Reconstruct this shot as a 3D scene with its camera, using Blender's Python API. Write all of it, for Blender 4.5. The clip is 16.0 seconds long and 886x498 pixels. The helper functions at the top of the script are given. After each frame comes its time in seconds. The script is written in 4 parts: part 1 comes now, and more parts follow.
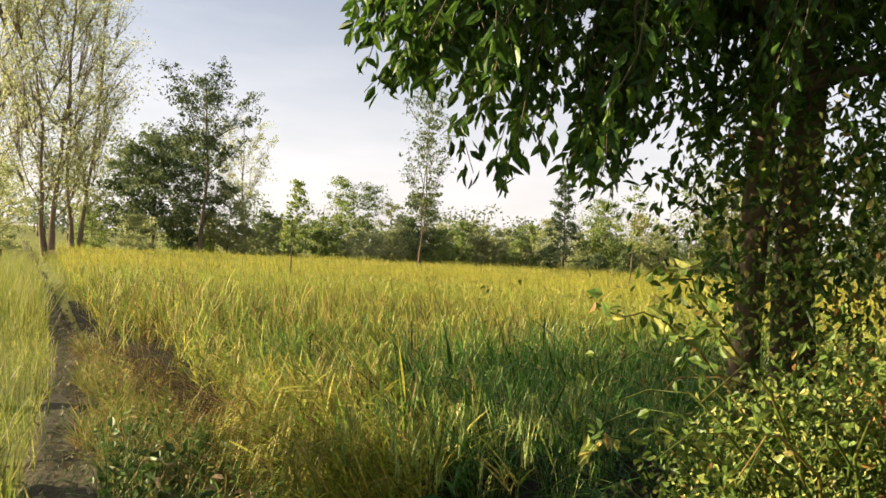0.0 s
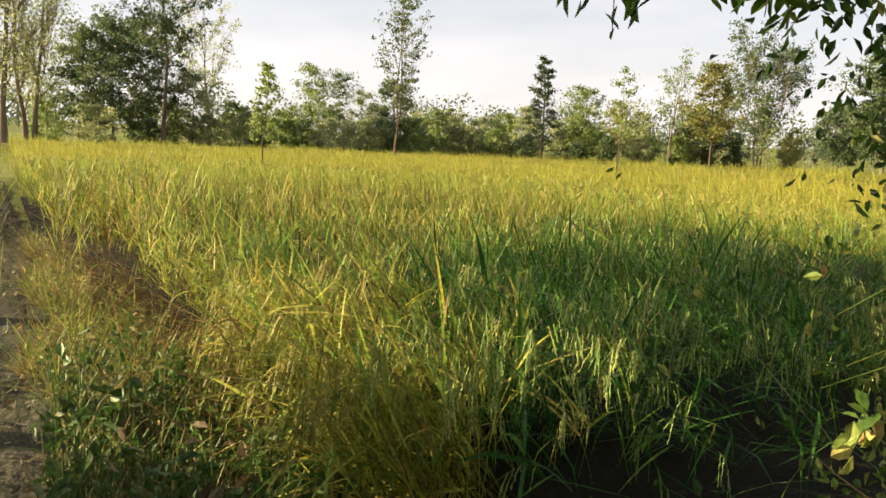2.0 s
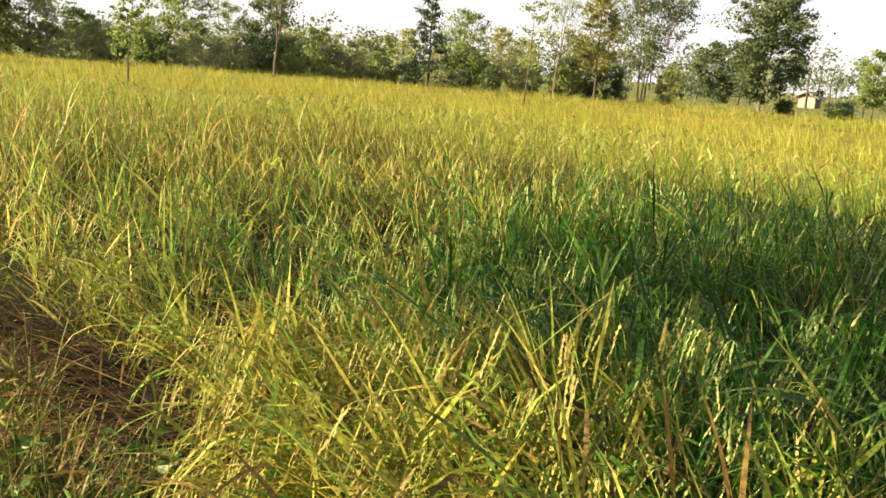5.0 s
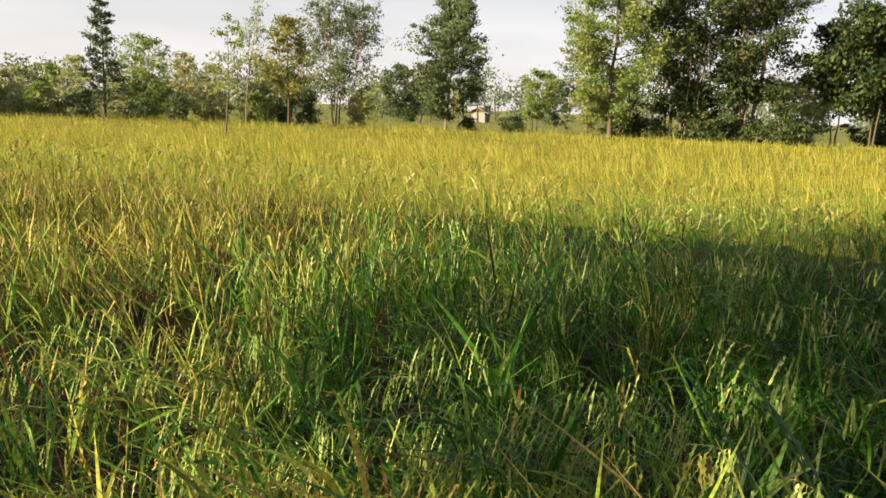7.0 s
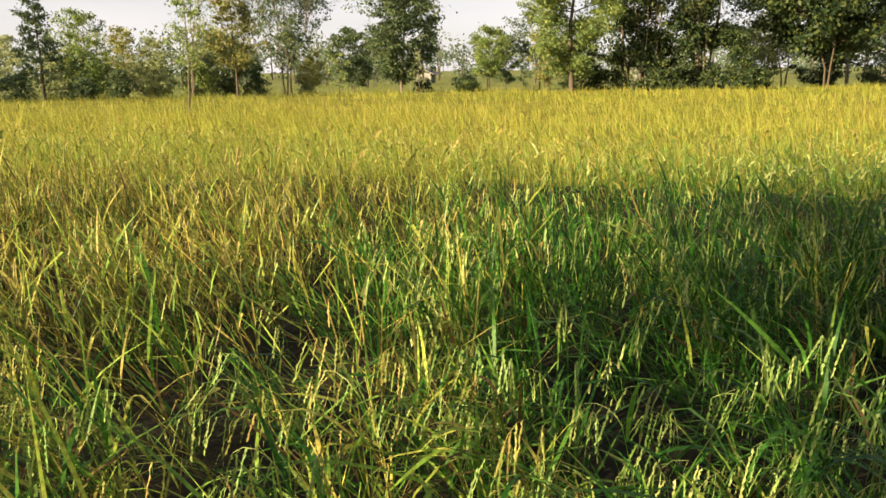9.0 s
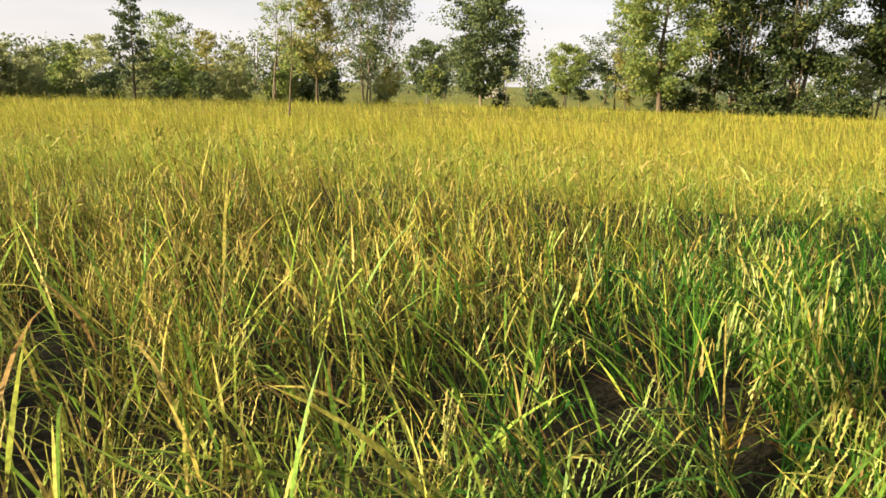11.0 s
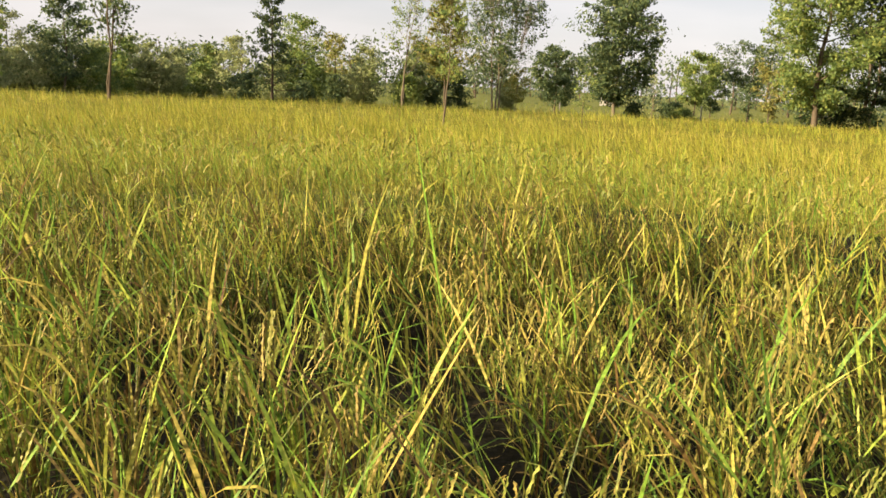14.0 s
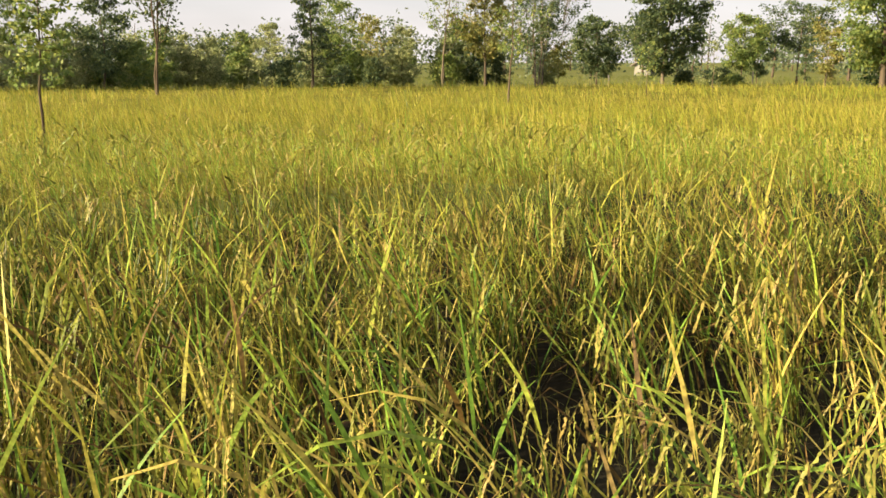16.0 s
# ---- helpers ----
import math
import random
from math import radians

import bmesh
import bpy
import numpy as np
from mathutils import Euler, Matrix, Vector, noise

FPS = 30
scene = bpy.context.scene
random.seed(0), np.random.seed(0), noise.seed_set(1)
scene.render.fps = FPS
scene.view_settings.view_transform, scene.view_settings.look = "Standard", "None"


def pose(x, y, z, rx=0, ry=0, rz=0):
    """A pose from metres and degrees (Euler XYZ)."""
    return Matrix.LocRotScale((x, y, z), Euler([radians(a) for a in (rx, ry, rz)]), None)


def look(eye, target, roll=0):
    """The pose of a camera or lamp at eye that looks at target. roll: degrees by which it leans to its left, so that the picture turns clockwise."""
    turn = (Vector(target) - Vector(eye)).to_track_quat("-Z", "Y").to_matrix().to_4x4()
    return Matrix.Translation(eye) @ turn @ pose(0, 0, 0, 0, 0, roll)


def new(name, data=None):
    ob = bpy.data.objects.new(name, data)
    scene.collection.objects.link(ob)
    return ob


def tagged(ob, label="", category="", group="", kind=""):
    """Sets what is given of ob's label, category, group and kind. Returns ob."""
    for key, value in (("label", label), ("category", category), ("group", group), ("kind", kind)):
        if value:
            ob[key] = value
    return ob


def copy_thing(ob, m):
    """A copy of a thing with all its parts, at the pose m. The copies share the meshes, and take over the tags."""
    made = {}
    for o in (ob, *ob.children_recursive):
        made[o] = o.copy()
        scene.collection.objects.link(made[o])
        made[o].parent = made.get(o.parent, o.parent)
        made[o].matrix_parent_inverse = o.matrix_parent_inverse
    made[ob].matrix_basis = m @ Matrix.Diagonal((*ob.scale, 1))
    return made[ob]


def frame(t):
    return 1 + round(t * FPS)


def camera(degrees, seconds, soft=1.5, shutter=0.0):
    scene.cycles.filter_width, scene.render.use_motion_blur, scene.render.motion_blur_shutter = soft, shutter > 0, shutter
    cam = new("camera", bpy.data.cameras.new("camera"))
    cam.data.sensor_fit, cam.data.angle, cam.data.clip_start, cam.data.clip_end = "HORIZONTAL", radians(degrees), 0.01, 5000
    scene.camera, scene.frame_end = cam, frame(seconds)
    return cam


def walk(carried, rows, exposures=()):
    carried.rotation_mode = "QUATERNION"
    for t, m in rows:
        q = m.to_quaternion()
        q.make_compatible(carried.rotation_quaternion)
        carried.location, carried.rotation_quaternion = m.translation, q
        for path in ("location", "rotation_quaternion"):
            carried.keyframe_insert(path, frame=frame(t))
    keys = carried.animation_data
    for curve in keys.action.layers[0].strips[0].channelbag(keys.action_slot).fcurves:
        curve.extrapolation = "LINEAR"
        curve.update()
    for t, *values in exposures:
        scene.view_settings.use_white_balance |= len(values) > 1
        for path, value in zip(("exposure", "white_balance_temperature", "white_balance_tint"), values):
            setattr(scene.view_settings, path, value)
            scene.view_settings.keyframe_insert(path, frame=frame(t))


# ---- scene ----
cam = camera(59.53, 16.0, 1.6)


def gaze(x, y, z, yaw, pitch, roll):
    """A camera pose: yaw to the left of +y, pitch upwards, roll, in degrees."""
    a, b = radians(yaw), radians(pitch)
    way = Vector((-math.sin(a) * math.cos(b), math.cos(a) * math.cos(b), math.sin(b)))
    eye = Vector((x, y, z))
    return look(eye, eye + way, roll)


# seconds, place, yaw, pitch, roll
PATH = [
    (0, 0.000, -0.000, 1.609, -0.00, -0.48, 2.58),
    (0.5, -0.084, 0.278, 1.587, -0.27, -1.35, 3.00),
    (1, -0.164, 0.544, 1.561, -0.34, -2.91, 2.68),
    (1.5, -0.254, 0.805, 1.529, -2.08, -5.38, 3.23),
    (2, -0.318, 1.073, 1.517, -2.52, -8.41, 2.16),
    (2.5, -0.401, 1.326, 1.503, -1.71, -10.12, 1.15),
    (3, -0.524, 1.545, 1.512, -2.79, -11.01, 1.64),
    (3.2, -0.564, 1.616, 1.503, -2.93, -11.64, 1.46),
    (5.3, -1.238, 3.457, 1.495, -13.99, -13.29, 4.36),
    (5.5, -1.248, 3.535, 1.500, -14.22, -13.24, 3.54),
    (6, -1.294, 3.873, 1.526, -23.25, -12.55, 0.90),
    (6.5, -1.383, 4.068, 1.564, -32.67, -11.62, 1.89),
    (7, -1.449, 4.344, 1.549, -35.37, -10.35, 2.42),
    (7.5, -1.581, 4.589, 1.546, -29.87, -9.77, 1.34),
    (8, -1.707, 4.921, 1.543, -35.15, -11.29, -1.45),
    (8.2, -1.748, 4.998, 1.538, -37.88, -12.14, -2.50),
    (10.3, -2.462, 6.142, 1.540, -38.37, -13.63, 1.42),
    (10.5, -2.529, 6.236, 1.537, -37.05, -13.41, 1.19),
    (11, -2.705, 6.456, 1.505, -35.77, -12.05, 1.75),
    (11.5, -2.851, 6.686, 1.553, -31.69, -11.12, 1.23),
    (12, -2.981, 6.901, 1.571, -33.01, -9.71, 2.34),
    (12.5, -3.142, 7.156, 1.564, -30.29, -8.65, 1.90),
    (13, -3.251, 7.414, 1.530, -27.03, -8.48, 1.43),
    (13.5, -3.383, 7.702, 1.528, -29.59, -9.54, 2.91),
    (14, -3.592, 7.955, 1.521, -28.68, -12.00, 2.91),
    (14.5, -3.797, 8.235, 1.575, -27.36, -13.61, 2.77),
    (15, -3.957, 8.548, 1.571, -27.53, -13.88, 1.26),
    (15.5, -4.090, 8.868, 1.534, -27.03, -14.40, -0.77),
    (16, -4.171, 9.191, 1.526, -26.59, -13.61, -0.01),
]
walk(cam, [(t, gaze(*p)) for t, *p in PATH],
     [(0, 1.6), (1.5, 1.58), (3, 1.7), (5.5, 1.74), (7, 1.44), (8.2, 1.42), (10.5, 1.54), (11.5, 1.38), (12.5, 1.12), (13.3, 1.1), (14, 1.38), (16, 1.4)])

# ---- world, sun ----
SUN_FROM = Vector((-1.0, 0.06, 0)).normalized()
SUN_ELEV = radians(19)
world = bpy.data.worlds.new("sky")
scene.world = world
world.use_nodes = True
wn = world.node_tree.nodes
sky = wn.new("ShaderNodeTexSky")
sky.sky_type, sky.sun_disc = "NISHITA", False
sky.sun_elevation = SUN_ELEV
sky.sun_rotation = math.atan2(SUN_FROM.x, SUN_FROM.y)
sky.air_density, sky.dust_density, sky.ozone_density = 1.0, 1.7, 2.0
wn["Background"].inputs["Strength"].default_value = 0.0435
haze = wn.new("ShaderNodeMix")
haze.data_type = "RGBA"
haze.inputs["B"].default_value = (10.6, 9.8, 9.75, 1)
# thin drawn-out cloud
where = wn.new("ShaderNodeTexCoord")
drawn = wn.new("ShaderNodeMapping")
drawn.inputs["Scale"].default_value = (1.6, 1.6, 7.0)
drawn.inputs["Rotation"].default_value = (0.12, 0.08, 0)
cloud = wn.new("ShaderNodeTexNoise")
cloud.inputs["Scale"].default_value, cloud.inputs["Detail"].default_value = 1.8, 7
cover = wn.new("ShaderNodeMapRange")
cover.inputs["From Min"].default_value, cover.inputs["From Max"].default_value = 0.35, 0.7
cover.inputs["To Min"].default_value, cover.inputs["To Max"].default_value = 0.24, 0.42
# dust haze, thickest at the horizon
height = wn.new("ShaderNodeSeparateXYZ")
low = wn.new("ShaderNodeMapRange")
low.inputs["From Min"].default_value, low.inputs["From Max"].default_value = 0.0, 0.3
low.inputs["To Min"].default_value, low.inputs["To Max"].default_value = 0.4, 0.0
whole = wn.new("ShaderNodeMath")
whole.use_clamp = True
for a, b in ((where.outputs["Generated"], drawn.inputs[0]), (drawn.outputs[0], cloud.inputs["Vector"]), (cloud.outputs["Fac"], cover.inputs["Value"]), (where.outputs["Generated"], height.inputs[0]),
             (height.outputs["Z"], low.inputs["Value"]), (cover.outputs[0], whole.inputs[0]), (low.outputs[0], whole.inputs[1]), (whole.outputs[0], haze.inputs["Factor"])):
    world.node_tree.links.new(a, b)
world.node_tree.links.new(sky.outputs[0], haze.inputs["A"])
world.node_tree.links.new(haze.outputs["Result"], wn["Background"].inputs[0])

sun = new("sun", bpy.data.lights.new("sun", "SUN"))
sun.data.energy, sun.data.angle, sun.data.color = 5.0, radians(0.6), (1.0, 0.84, 0.54)
sun_way = SUN_FROM * math.cos(SUN_ELEV) + Vector((0, 0, math.sin(SUN_ELEV)))
sun.matrix_world = look(sun_way * 60, (0, 0, 0))


# ---- materials ----
def leafy(name, stops, shine=0.45, through_light=0.35, patch=0.6, patch_amount=0.25):
    """A plant material: each blade or leaf its own colour along stops, shifted in patches; thin enough to let light through."""
    m = bpy.data.materials.new(name)
    m.use_nodes = True
    nt = m.node_tree
    n, l = nt.nodes, nt.links
    bsdf = n["Principled BSDF"]
    geo = n.new("ShaderNodeNewGeometry")
    noise_tex = n.new("ShaderNodeTexNoise")
    noise_tex.inputs["Scale"].default_value = patch
    noise_tex.inputs["Detail"].default_value = 3
    l.new(geo.outputs["Position"], noise_tex.inputs["Vector"])
    shift = n.new("ShaderNodeMath")
    shift.operation = "MULTIPLY_ADD"
    shift.inputs[1].default_value = patch_amount * 4
    shift.inputs[2].default_value = -patch_amount * 2
    l.new(noise_tex.outputs["Fac"], shift.inputs[0])
    add = n.new("ShaderNodeMath")
    add.use_clamp = True
    l.new(geo.outputs["Random Per Island"], add.inputs[0])
    l.new(shift.outputs[0], add.inputs[1])
    ramp = n.new("ShaderNodeValToRGB")
    els = ramp.color_ramp.elements
    while len(els) < len(stops):
        els.new(0.5)
    for el, (at, col) in zip(els, stops):
        el.position, el.color = at, (*(c * 0.62 for c in col), 1)
    l.new(add.outputs[0], ramp.inputs[0])
    grain = n.new("ShaderNodeTexNoise")
    grain.inputs["Scale"].default_value = 60
    grain.inputs["Detail"].default_value = 2
    l.new(geo.outputs["Position"], grain.inputs["Vector"])
    hsv = n.new("ShaderNodeHueSaturation")
    vary = n.new("ShaderNodeMapRange")
    vary.inputs["From Min"].default_value, vary.inputs["From Max"].default_value = 0.3, 0.7
    vary.inputs["To Min"].default_value, vary.inputs["To Max"].default_value = 0.55, 1.4
    l.new(grain.outputs["Fac"], vary.inputs["Value"])
    l.new(vary.outputs[0], hsv.inputs["Value"])
    l.new(ramp.outputs[0], hsv.inputs["Color"])
    l.new(hsv.outputs[0], bsdf.inputs["Base Color"])
    bsdf.inputs["Roughness"].default_value = shine
    bsdf.inputs["Specular IOR Level"].default_value = 0.22
    trans = n.new("ShaderNodeBsdfTranslucent")
    l.new(hsv.outputs[0], trans.inputs["Color"])
    mix = n.new("ShaderNodeMixShader")
    mix.inputs[0].default_value = through_light
    l.new(bsdf.outputs[0], mix.inputs[1])
    l.new(trans.outputs[0], mix.inputs[2])
    l.new(mix.outputs[0], n["Material Output"].inputs["Surface"])
    return m


def rough(name, stops, scale=3.0, fine=40.0, roughness=0.9, bump=0.3, stretch=(1, 1, 1)):
    """An opaque matt material: colour by noise at two scales, with relief."""
    m = bpy.data.materials.new(name)
    m.use_nodes = True
    n, l = m.node_tree.nodes, m.node_tree.links
    bsdf = n["Principled BSDF"]
    bsdf.inputs["Roughness"].default_value = roughness
    bsdf.inputs["Specular IOR Level"].default_value = 0.12
    geo = n.new("ShaderNodeNewGeometry")
    mapping = n.new("ShaderNodeMapping")
    mapping.inputs["Scale"].default_value = stretch
    l.new(geo.outputs["Position"], mapping.inputs["Vector"])
    big, small = n.new("ShaderNodeTexNoise"), n.new("ShaderNodeTexNoise")
    for tex, s in ((big, scale), (small, fine)):
        tex.inputs["Scale"].default_value = s
        tex.inputs["Detail"].default_value = 6
        l.new(mapping.outputs[0], tex.inputs["Vector"])
    mixed = n.new("ShaderNodeMix")
    mixed.inputs["Factor"].default_value = 0.45
    l.new(big.outputs["Fac"], mixed.inputs["A"])
    l.new(small.outputs["Fac"], mixed.inputs["B"])
    ramp = n.new("ShaderNodeValToRGB")
    els = ramp.color_ramp.elements
    while len(els) < len(stops):
        els.new(0.5)
    for el, (at, col) in zip(els, stops):
        el.position, el.color = at, (*col, 1)
    l.new(mixed.outputs["Result"], ramp.inputs[0])
    l.new(ramp.outputs[0], bsdf.inputs["Base Color"])
    b = n.new("ShaderNodeBump")
    b.inputs["Strength"].default_value = bump
    b.inputs["Distance"].default_value = 0.02
    l.new(small.outputs["Fac"], b.inputs["Height"])
    l.new(b.outputs[0], bsdf.inputs["Normal"])
    return m


M = {
    # sunlit rice is raised and shaded green rice lowered in colour, for contrast
    "rice": leafy("rice_leaf", [(0.0, (0.211, 0.398, 0.0526)), (0.3, (0.38, 0.608, 0.0819)), (0.6, (0.661, 0.76, 0.117)),
                                (0.88, (0.971, 0.796, 0.175)), (1.0, (0.913, 0.679, 0.187))], 0.5, 0.38, 0.35, 0.16),
    "rice_green": leafy("shaded_green_rice_leaf", [(0.0, (0.03, 0.122, 0.016)), (0.5, (0.078, 0.24, 0.028)), (0.85, (0.185, 0.39, 0.05)), (1.0, (0.39, 0.48, 0.09))], 0.4, 0.4, 0.5, 0.12),
    "rice_far": leafy("rice_leaf_far", [(0.0, (0.276, 0.368, 0.0575)), (0.35, (0.575, 0.586, 0.0805)), (0.7, (0.713, 0.644, 0.0978)),
                                        (1.0, (0.805, 0.644, 0.161))], 0.6, 0.4, 0.14, 0.2),
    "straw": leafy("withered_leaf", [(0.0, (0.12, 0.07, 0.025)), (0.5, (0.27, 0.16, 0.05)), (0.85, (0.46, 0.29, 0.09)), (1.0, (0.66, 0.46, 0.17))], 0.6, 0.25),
    "stem": leafy("rice_stem", [(0.0, (0.06, 0.13, 0.022)), (0.5, (0.16, 0.19, 0.038)), (0.8, (0.34, 0.27, 0.07)), (1.0, (0.4, 0.28, 0.08))], 0.5, 0.15),
    "grain": leafy("rice_grain", [(0.0, (0.24, 0.29, 0.05)), (0.5, (0.4, 0.38, 0.085)), (1.0, (0.56, 0.4, 0.12))], 0.55, 0.15),
    # heads of the shaded stand lightened: the light on them is in the colour
    "grain_green": leafy("lit_green_grain", [(0.0, (0.24, 0.39, 0.08)), (0.6, (0.44, 0.54, 0.145)), (1.0, (0.62, 0.6, 0.2))], 0.5, 0.2),
    "dry": leafy("dry_grass", [(0.0, (0.168, 0.288, 0.044)), (0.3, (0.36, 0.384, 0.077)), (0.5, (0.38, 0.25, 0.09)), (0.75, (0.58, 0.40, 0.15)), (0.92, (0.74, 0.58, 0.24)),
                               (1.0, (0.36, 0.432, 0.088))], 0.6, 0.3, 2.2, 0.12),
    "verge": leafy("verge_grass", [(0.0, (0.184, 0.276, 0.044)), (0.5, (0.391, 0.425, 0.077)), (1.0, (0.598, 0.529, 0.165))], 0.5, 0.5, 0.7, 0.15),
    "weed": leafy("weed_leaf", [(0.0, (0.07, 0.14, 0.03)), (0.6, (0.14, 0.23, 0.05)), (0.95, (0.22, 0.32, 0.07)), (1.0, (0.36, 0.36, 0.16))], 0.45, 0.25),
    "tree_near": leafy("near_tree_leaf", [(0.0, (0.045, 0.11, 0.02)), (0.6, (0.11, 0.22, 0.035)), (1.0, (0.22, 0.36, 0.05))], 0.35, 0.35, 1.5, 0.1),
    "vine": leafy("vine_leaf", [(0.0, (0.103, 0.184, 0.0345)), (0.5, (0.23, 0.333, 0.069)), (0.8, (0.483, 0.529, 0.127)), (0.95, (0.69, 0.621, 0.196)),
                                (1.0, (0.575, 0.299, 0.092))], 0.4, 0.3, 2.5, 0.08),
    # deep green of the clump, with its shade put into the colour
    "leaf_deep": leafy("shaded_deep_green_leaf", [(0.0, (0.032, 0.06, 0.026)), (0.6, (0.068, 0.11, 0.038)), (1.0, (0.21, 0.23, 0.06))], 0.5, 0.25, 0.5, 0.14),
    "leaf_dark": leafy("dark_leaf", [(0.0, (0.1, 0.15, 0.08)), (0.6, (0.19, 0.265, 0.12)), (1.0, (0.38, 0.42, 0.15))], 0.5, 0.4, 0.5, 0.14),
    # leaf_mid and leaf_light are lightened: haze and glare are in the colour
    "leaf_mid": leafy("green_leaf", [(0.0, (0.19, 0.29, 0.1)), (0.6, (0.37, 0.48, 0.14)), (1.0, (0.62, 0.63, 0.17))], 0.5, 0.5, 0.5, 0.14),
    "leaf_light": leafy("hazed_light_leaf", [(0.0, (0.38, 0.45, 0.2)), (0.6, (0.63, 0.68, 0.32)), (1.0, (0.84, 0.8, 0.4))], 0.5, 0.55, 0.5, 0.14),
    "leaf_dry": leafy("yellowing_leaf", [(0.0, (0.26, 0.3, 0.09)), (0.5, (0.46, 0.46, 0.13)), (1.0, (0.58, 0.46, 0.15))], 0.55, 0.35, 0.6, 0.14),
    # green greyed to stand in for haze over the distance
    "leaf_far": leafy("far_leaf", [(0.0, (0.14, 0.2, 0.11)), (0.6, (0.23, 0.29, 0.16)), (1.0, (0.34, 0.38, 0.2))], 0.6, 0.4, 0.1, 0.2),
    "bark": rough("bark", [(0.3, (0.05, 0.035, 0.025)), (0.7, (0.17, 0.13, 0.09))], 4, 30, 0.9, 0.8, (1, 1, 0.25)),
    "bark_pale": rough("pale_bark", [(0.3, (0.10, 0.075, 0.05)), (0.7, (0.24, 0.19, 0.135))], 4, 30, 0.85, 0.6, (1, 1, 0.25)),
    # soil darkened for the shade that lies on the path and verge
    "soil": rough("shaded_trodden_soil", [(0.3, (0.035, 0.031, 0.021)), (0.55, (0.085, 0.074, 0.047)), (0.75, (0.16, 0.14, 0.09))], 2.5, 28, 0.95, 0.9),
    # mud kept near black: the shade between the stalks is in its colour
    "mud": rough("shaded_paddy_mud", [(0.3, (0.012, 0.011, 0.007)), (0.7, (0.034, 0.029, 0.019))], 2.0, 25, 0.9, 0.8),
    "ground": rough("meadow", [(0.3, (0.09, 0.12, 0.03)), (0.5, (0.16, 0.17, 0.04)), (0.72, (0.24, 0.2, 0.07))], 0.25, 6, 0.95, 0.5),
    "under": rough("crop_floor", [(0.3, (0.09, 0.10, 0.016)), (0.5, (0.19, 0.17, 0.022)), (0.7, (0.29, 0.23, 0.035))], 0.8, 18, 0.95, 1.0),
    "bund": rough("bund_earth", [(0.3, (0.10, 0.08, 0.035)), (0.7, (0.21, 0.155, 0.075))], 0.8, 12, 0.95, 0.8),
    "plaster": rough("house_plaster", [(0.3, (0.24, 0.22, 0.2)), (0.7, (0.34, 0.32, 0.29))], 0.7, 9, 0.9, 0.1),
    "roof": rough("roof_sheet", [(0.3, (0.24, 0.2, 0.18)), (0.7, (0.42, 0.36, 0.33))], 0.7, 9, 0.6, 0.2),
    "dark_pane": rough("dark_pane", [(0.3, (0.02, 0.025, 0.03)), (0.7, (0.05, 0.06, 0.06))], 0.7, 9, 0.2, 0.0),
    "post": rough("weathered_post", [(0.3, (0.2, 0.18, 0.15)), (0.7, (0.36, 0.33, 0.28))], 3, 30, 0.9, 0.4),
    "litter": leafy("fallen_leaf", [(0.0, (0.16, 0.10, 0.05)), (0.6, (0.34, 0.24, 0.12)), (1.0, (0.55, 0.47, 0.33))], 0.6, 0.15),
}


# ---- mesh building ----
class Pile:
    """Vertices and quads gathered for one mesh."""

    def __init__(self):
        self.v, self.f, self.count = [], [], 0

    def add(self, v, f):
        self.v.append(np.asarray(v, float).reshape(-1, 3))
        self.f.append(np.asarray(f, int).reshape(-1, 4) + self.count)
        self.count += len(self.v[-1])

    def mesh(self, name, material, smooth=False):
        v, f = np.concatenate(self.v), np.concatenate(self.f)
        me = bpy.data.meshes.new(name)
        me.vertices.add(len(v))
        me.vertices.foreach_set("co", v.astype(np.float32).ravel())
        me.loops.add(f.size)
        me.loops.foreach_set("vertex_index", f.astype(np.int32).ravel())
        me.polygons.add(len(f))
        me.polygons.foreach_set("loop_start", np.arange(0, f.size, 4, dtype=np.int32))
        me.polygons.foreach_set("use_smooth", np.full(len(f), smooth))
        me.update(calc_edges=True)
        me.materials.append(material)
        return me


def part(name, pile, material, parent=None, label="", smooth=False):
    ob = new(name, pile.mesh(name, material, smooth))
    ob.parent = parent
    return tagged(ob, label)


def base_of(name, x, y, z=0.0):
    ob = new(name)
    ob.location = (x, y, z)
    ob.empty_display_size = 0.3
    return ob


def strips(rng, root, length, width, yaw, lean, droop, segs, taper=0.9, side_turn=None):
    """Curved blades: each starts at root, leans from upright by lean and bends by droop (radians) along its length."""
    k = len(root)
    s = (np.arange(segs) + 0.5) / segs
    theta = lean[:, None] + droop[:, None] * s[None] ** 1.3
    step = (length / segs)[:, None]
    out = np.concatenate([np.zeros((k, 1)), np.cumsum(np.sin(theta) * step, 1)], 1)
    up = np.concatenate([np.zeros((k, 1)), np.cumsum(np.cos(theta) * step, 1)], 1)
    mid = root[:, None] + np.stack([out * np.cos(yaw)[:, None], out * np.sin(yaw)[:, None], up], -1)
    turn = yaw + np.pi / 2 + (rng.normal(0, 0.5, k) if side_turn is None else side_turn)
    u = np.arange(segs + 1) / segs
    w = (width[:, None] / 2) * (1 - taper * u[None] ** 2.2) * np.minimum(1, 0.45 + 3 * u)[None]
    side = np.stack([np.cos(turn), np.sin(turn), rng.normal(0, 0.25, k)], -1)[:, None] * w[..., None]
    v = np.stack([mid - side, mid + side], 2).reshape(-1, 3)
    n = segs + 1
    first = (np.arange(k)[:, None] * n + np.arange(segs)[None]).ravel() * 2
    return v, np.stack([first, first + 1, first + 3, first + 2], 1)


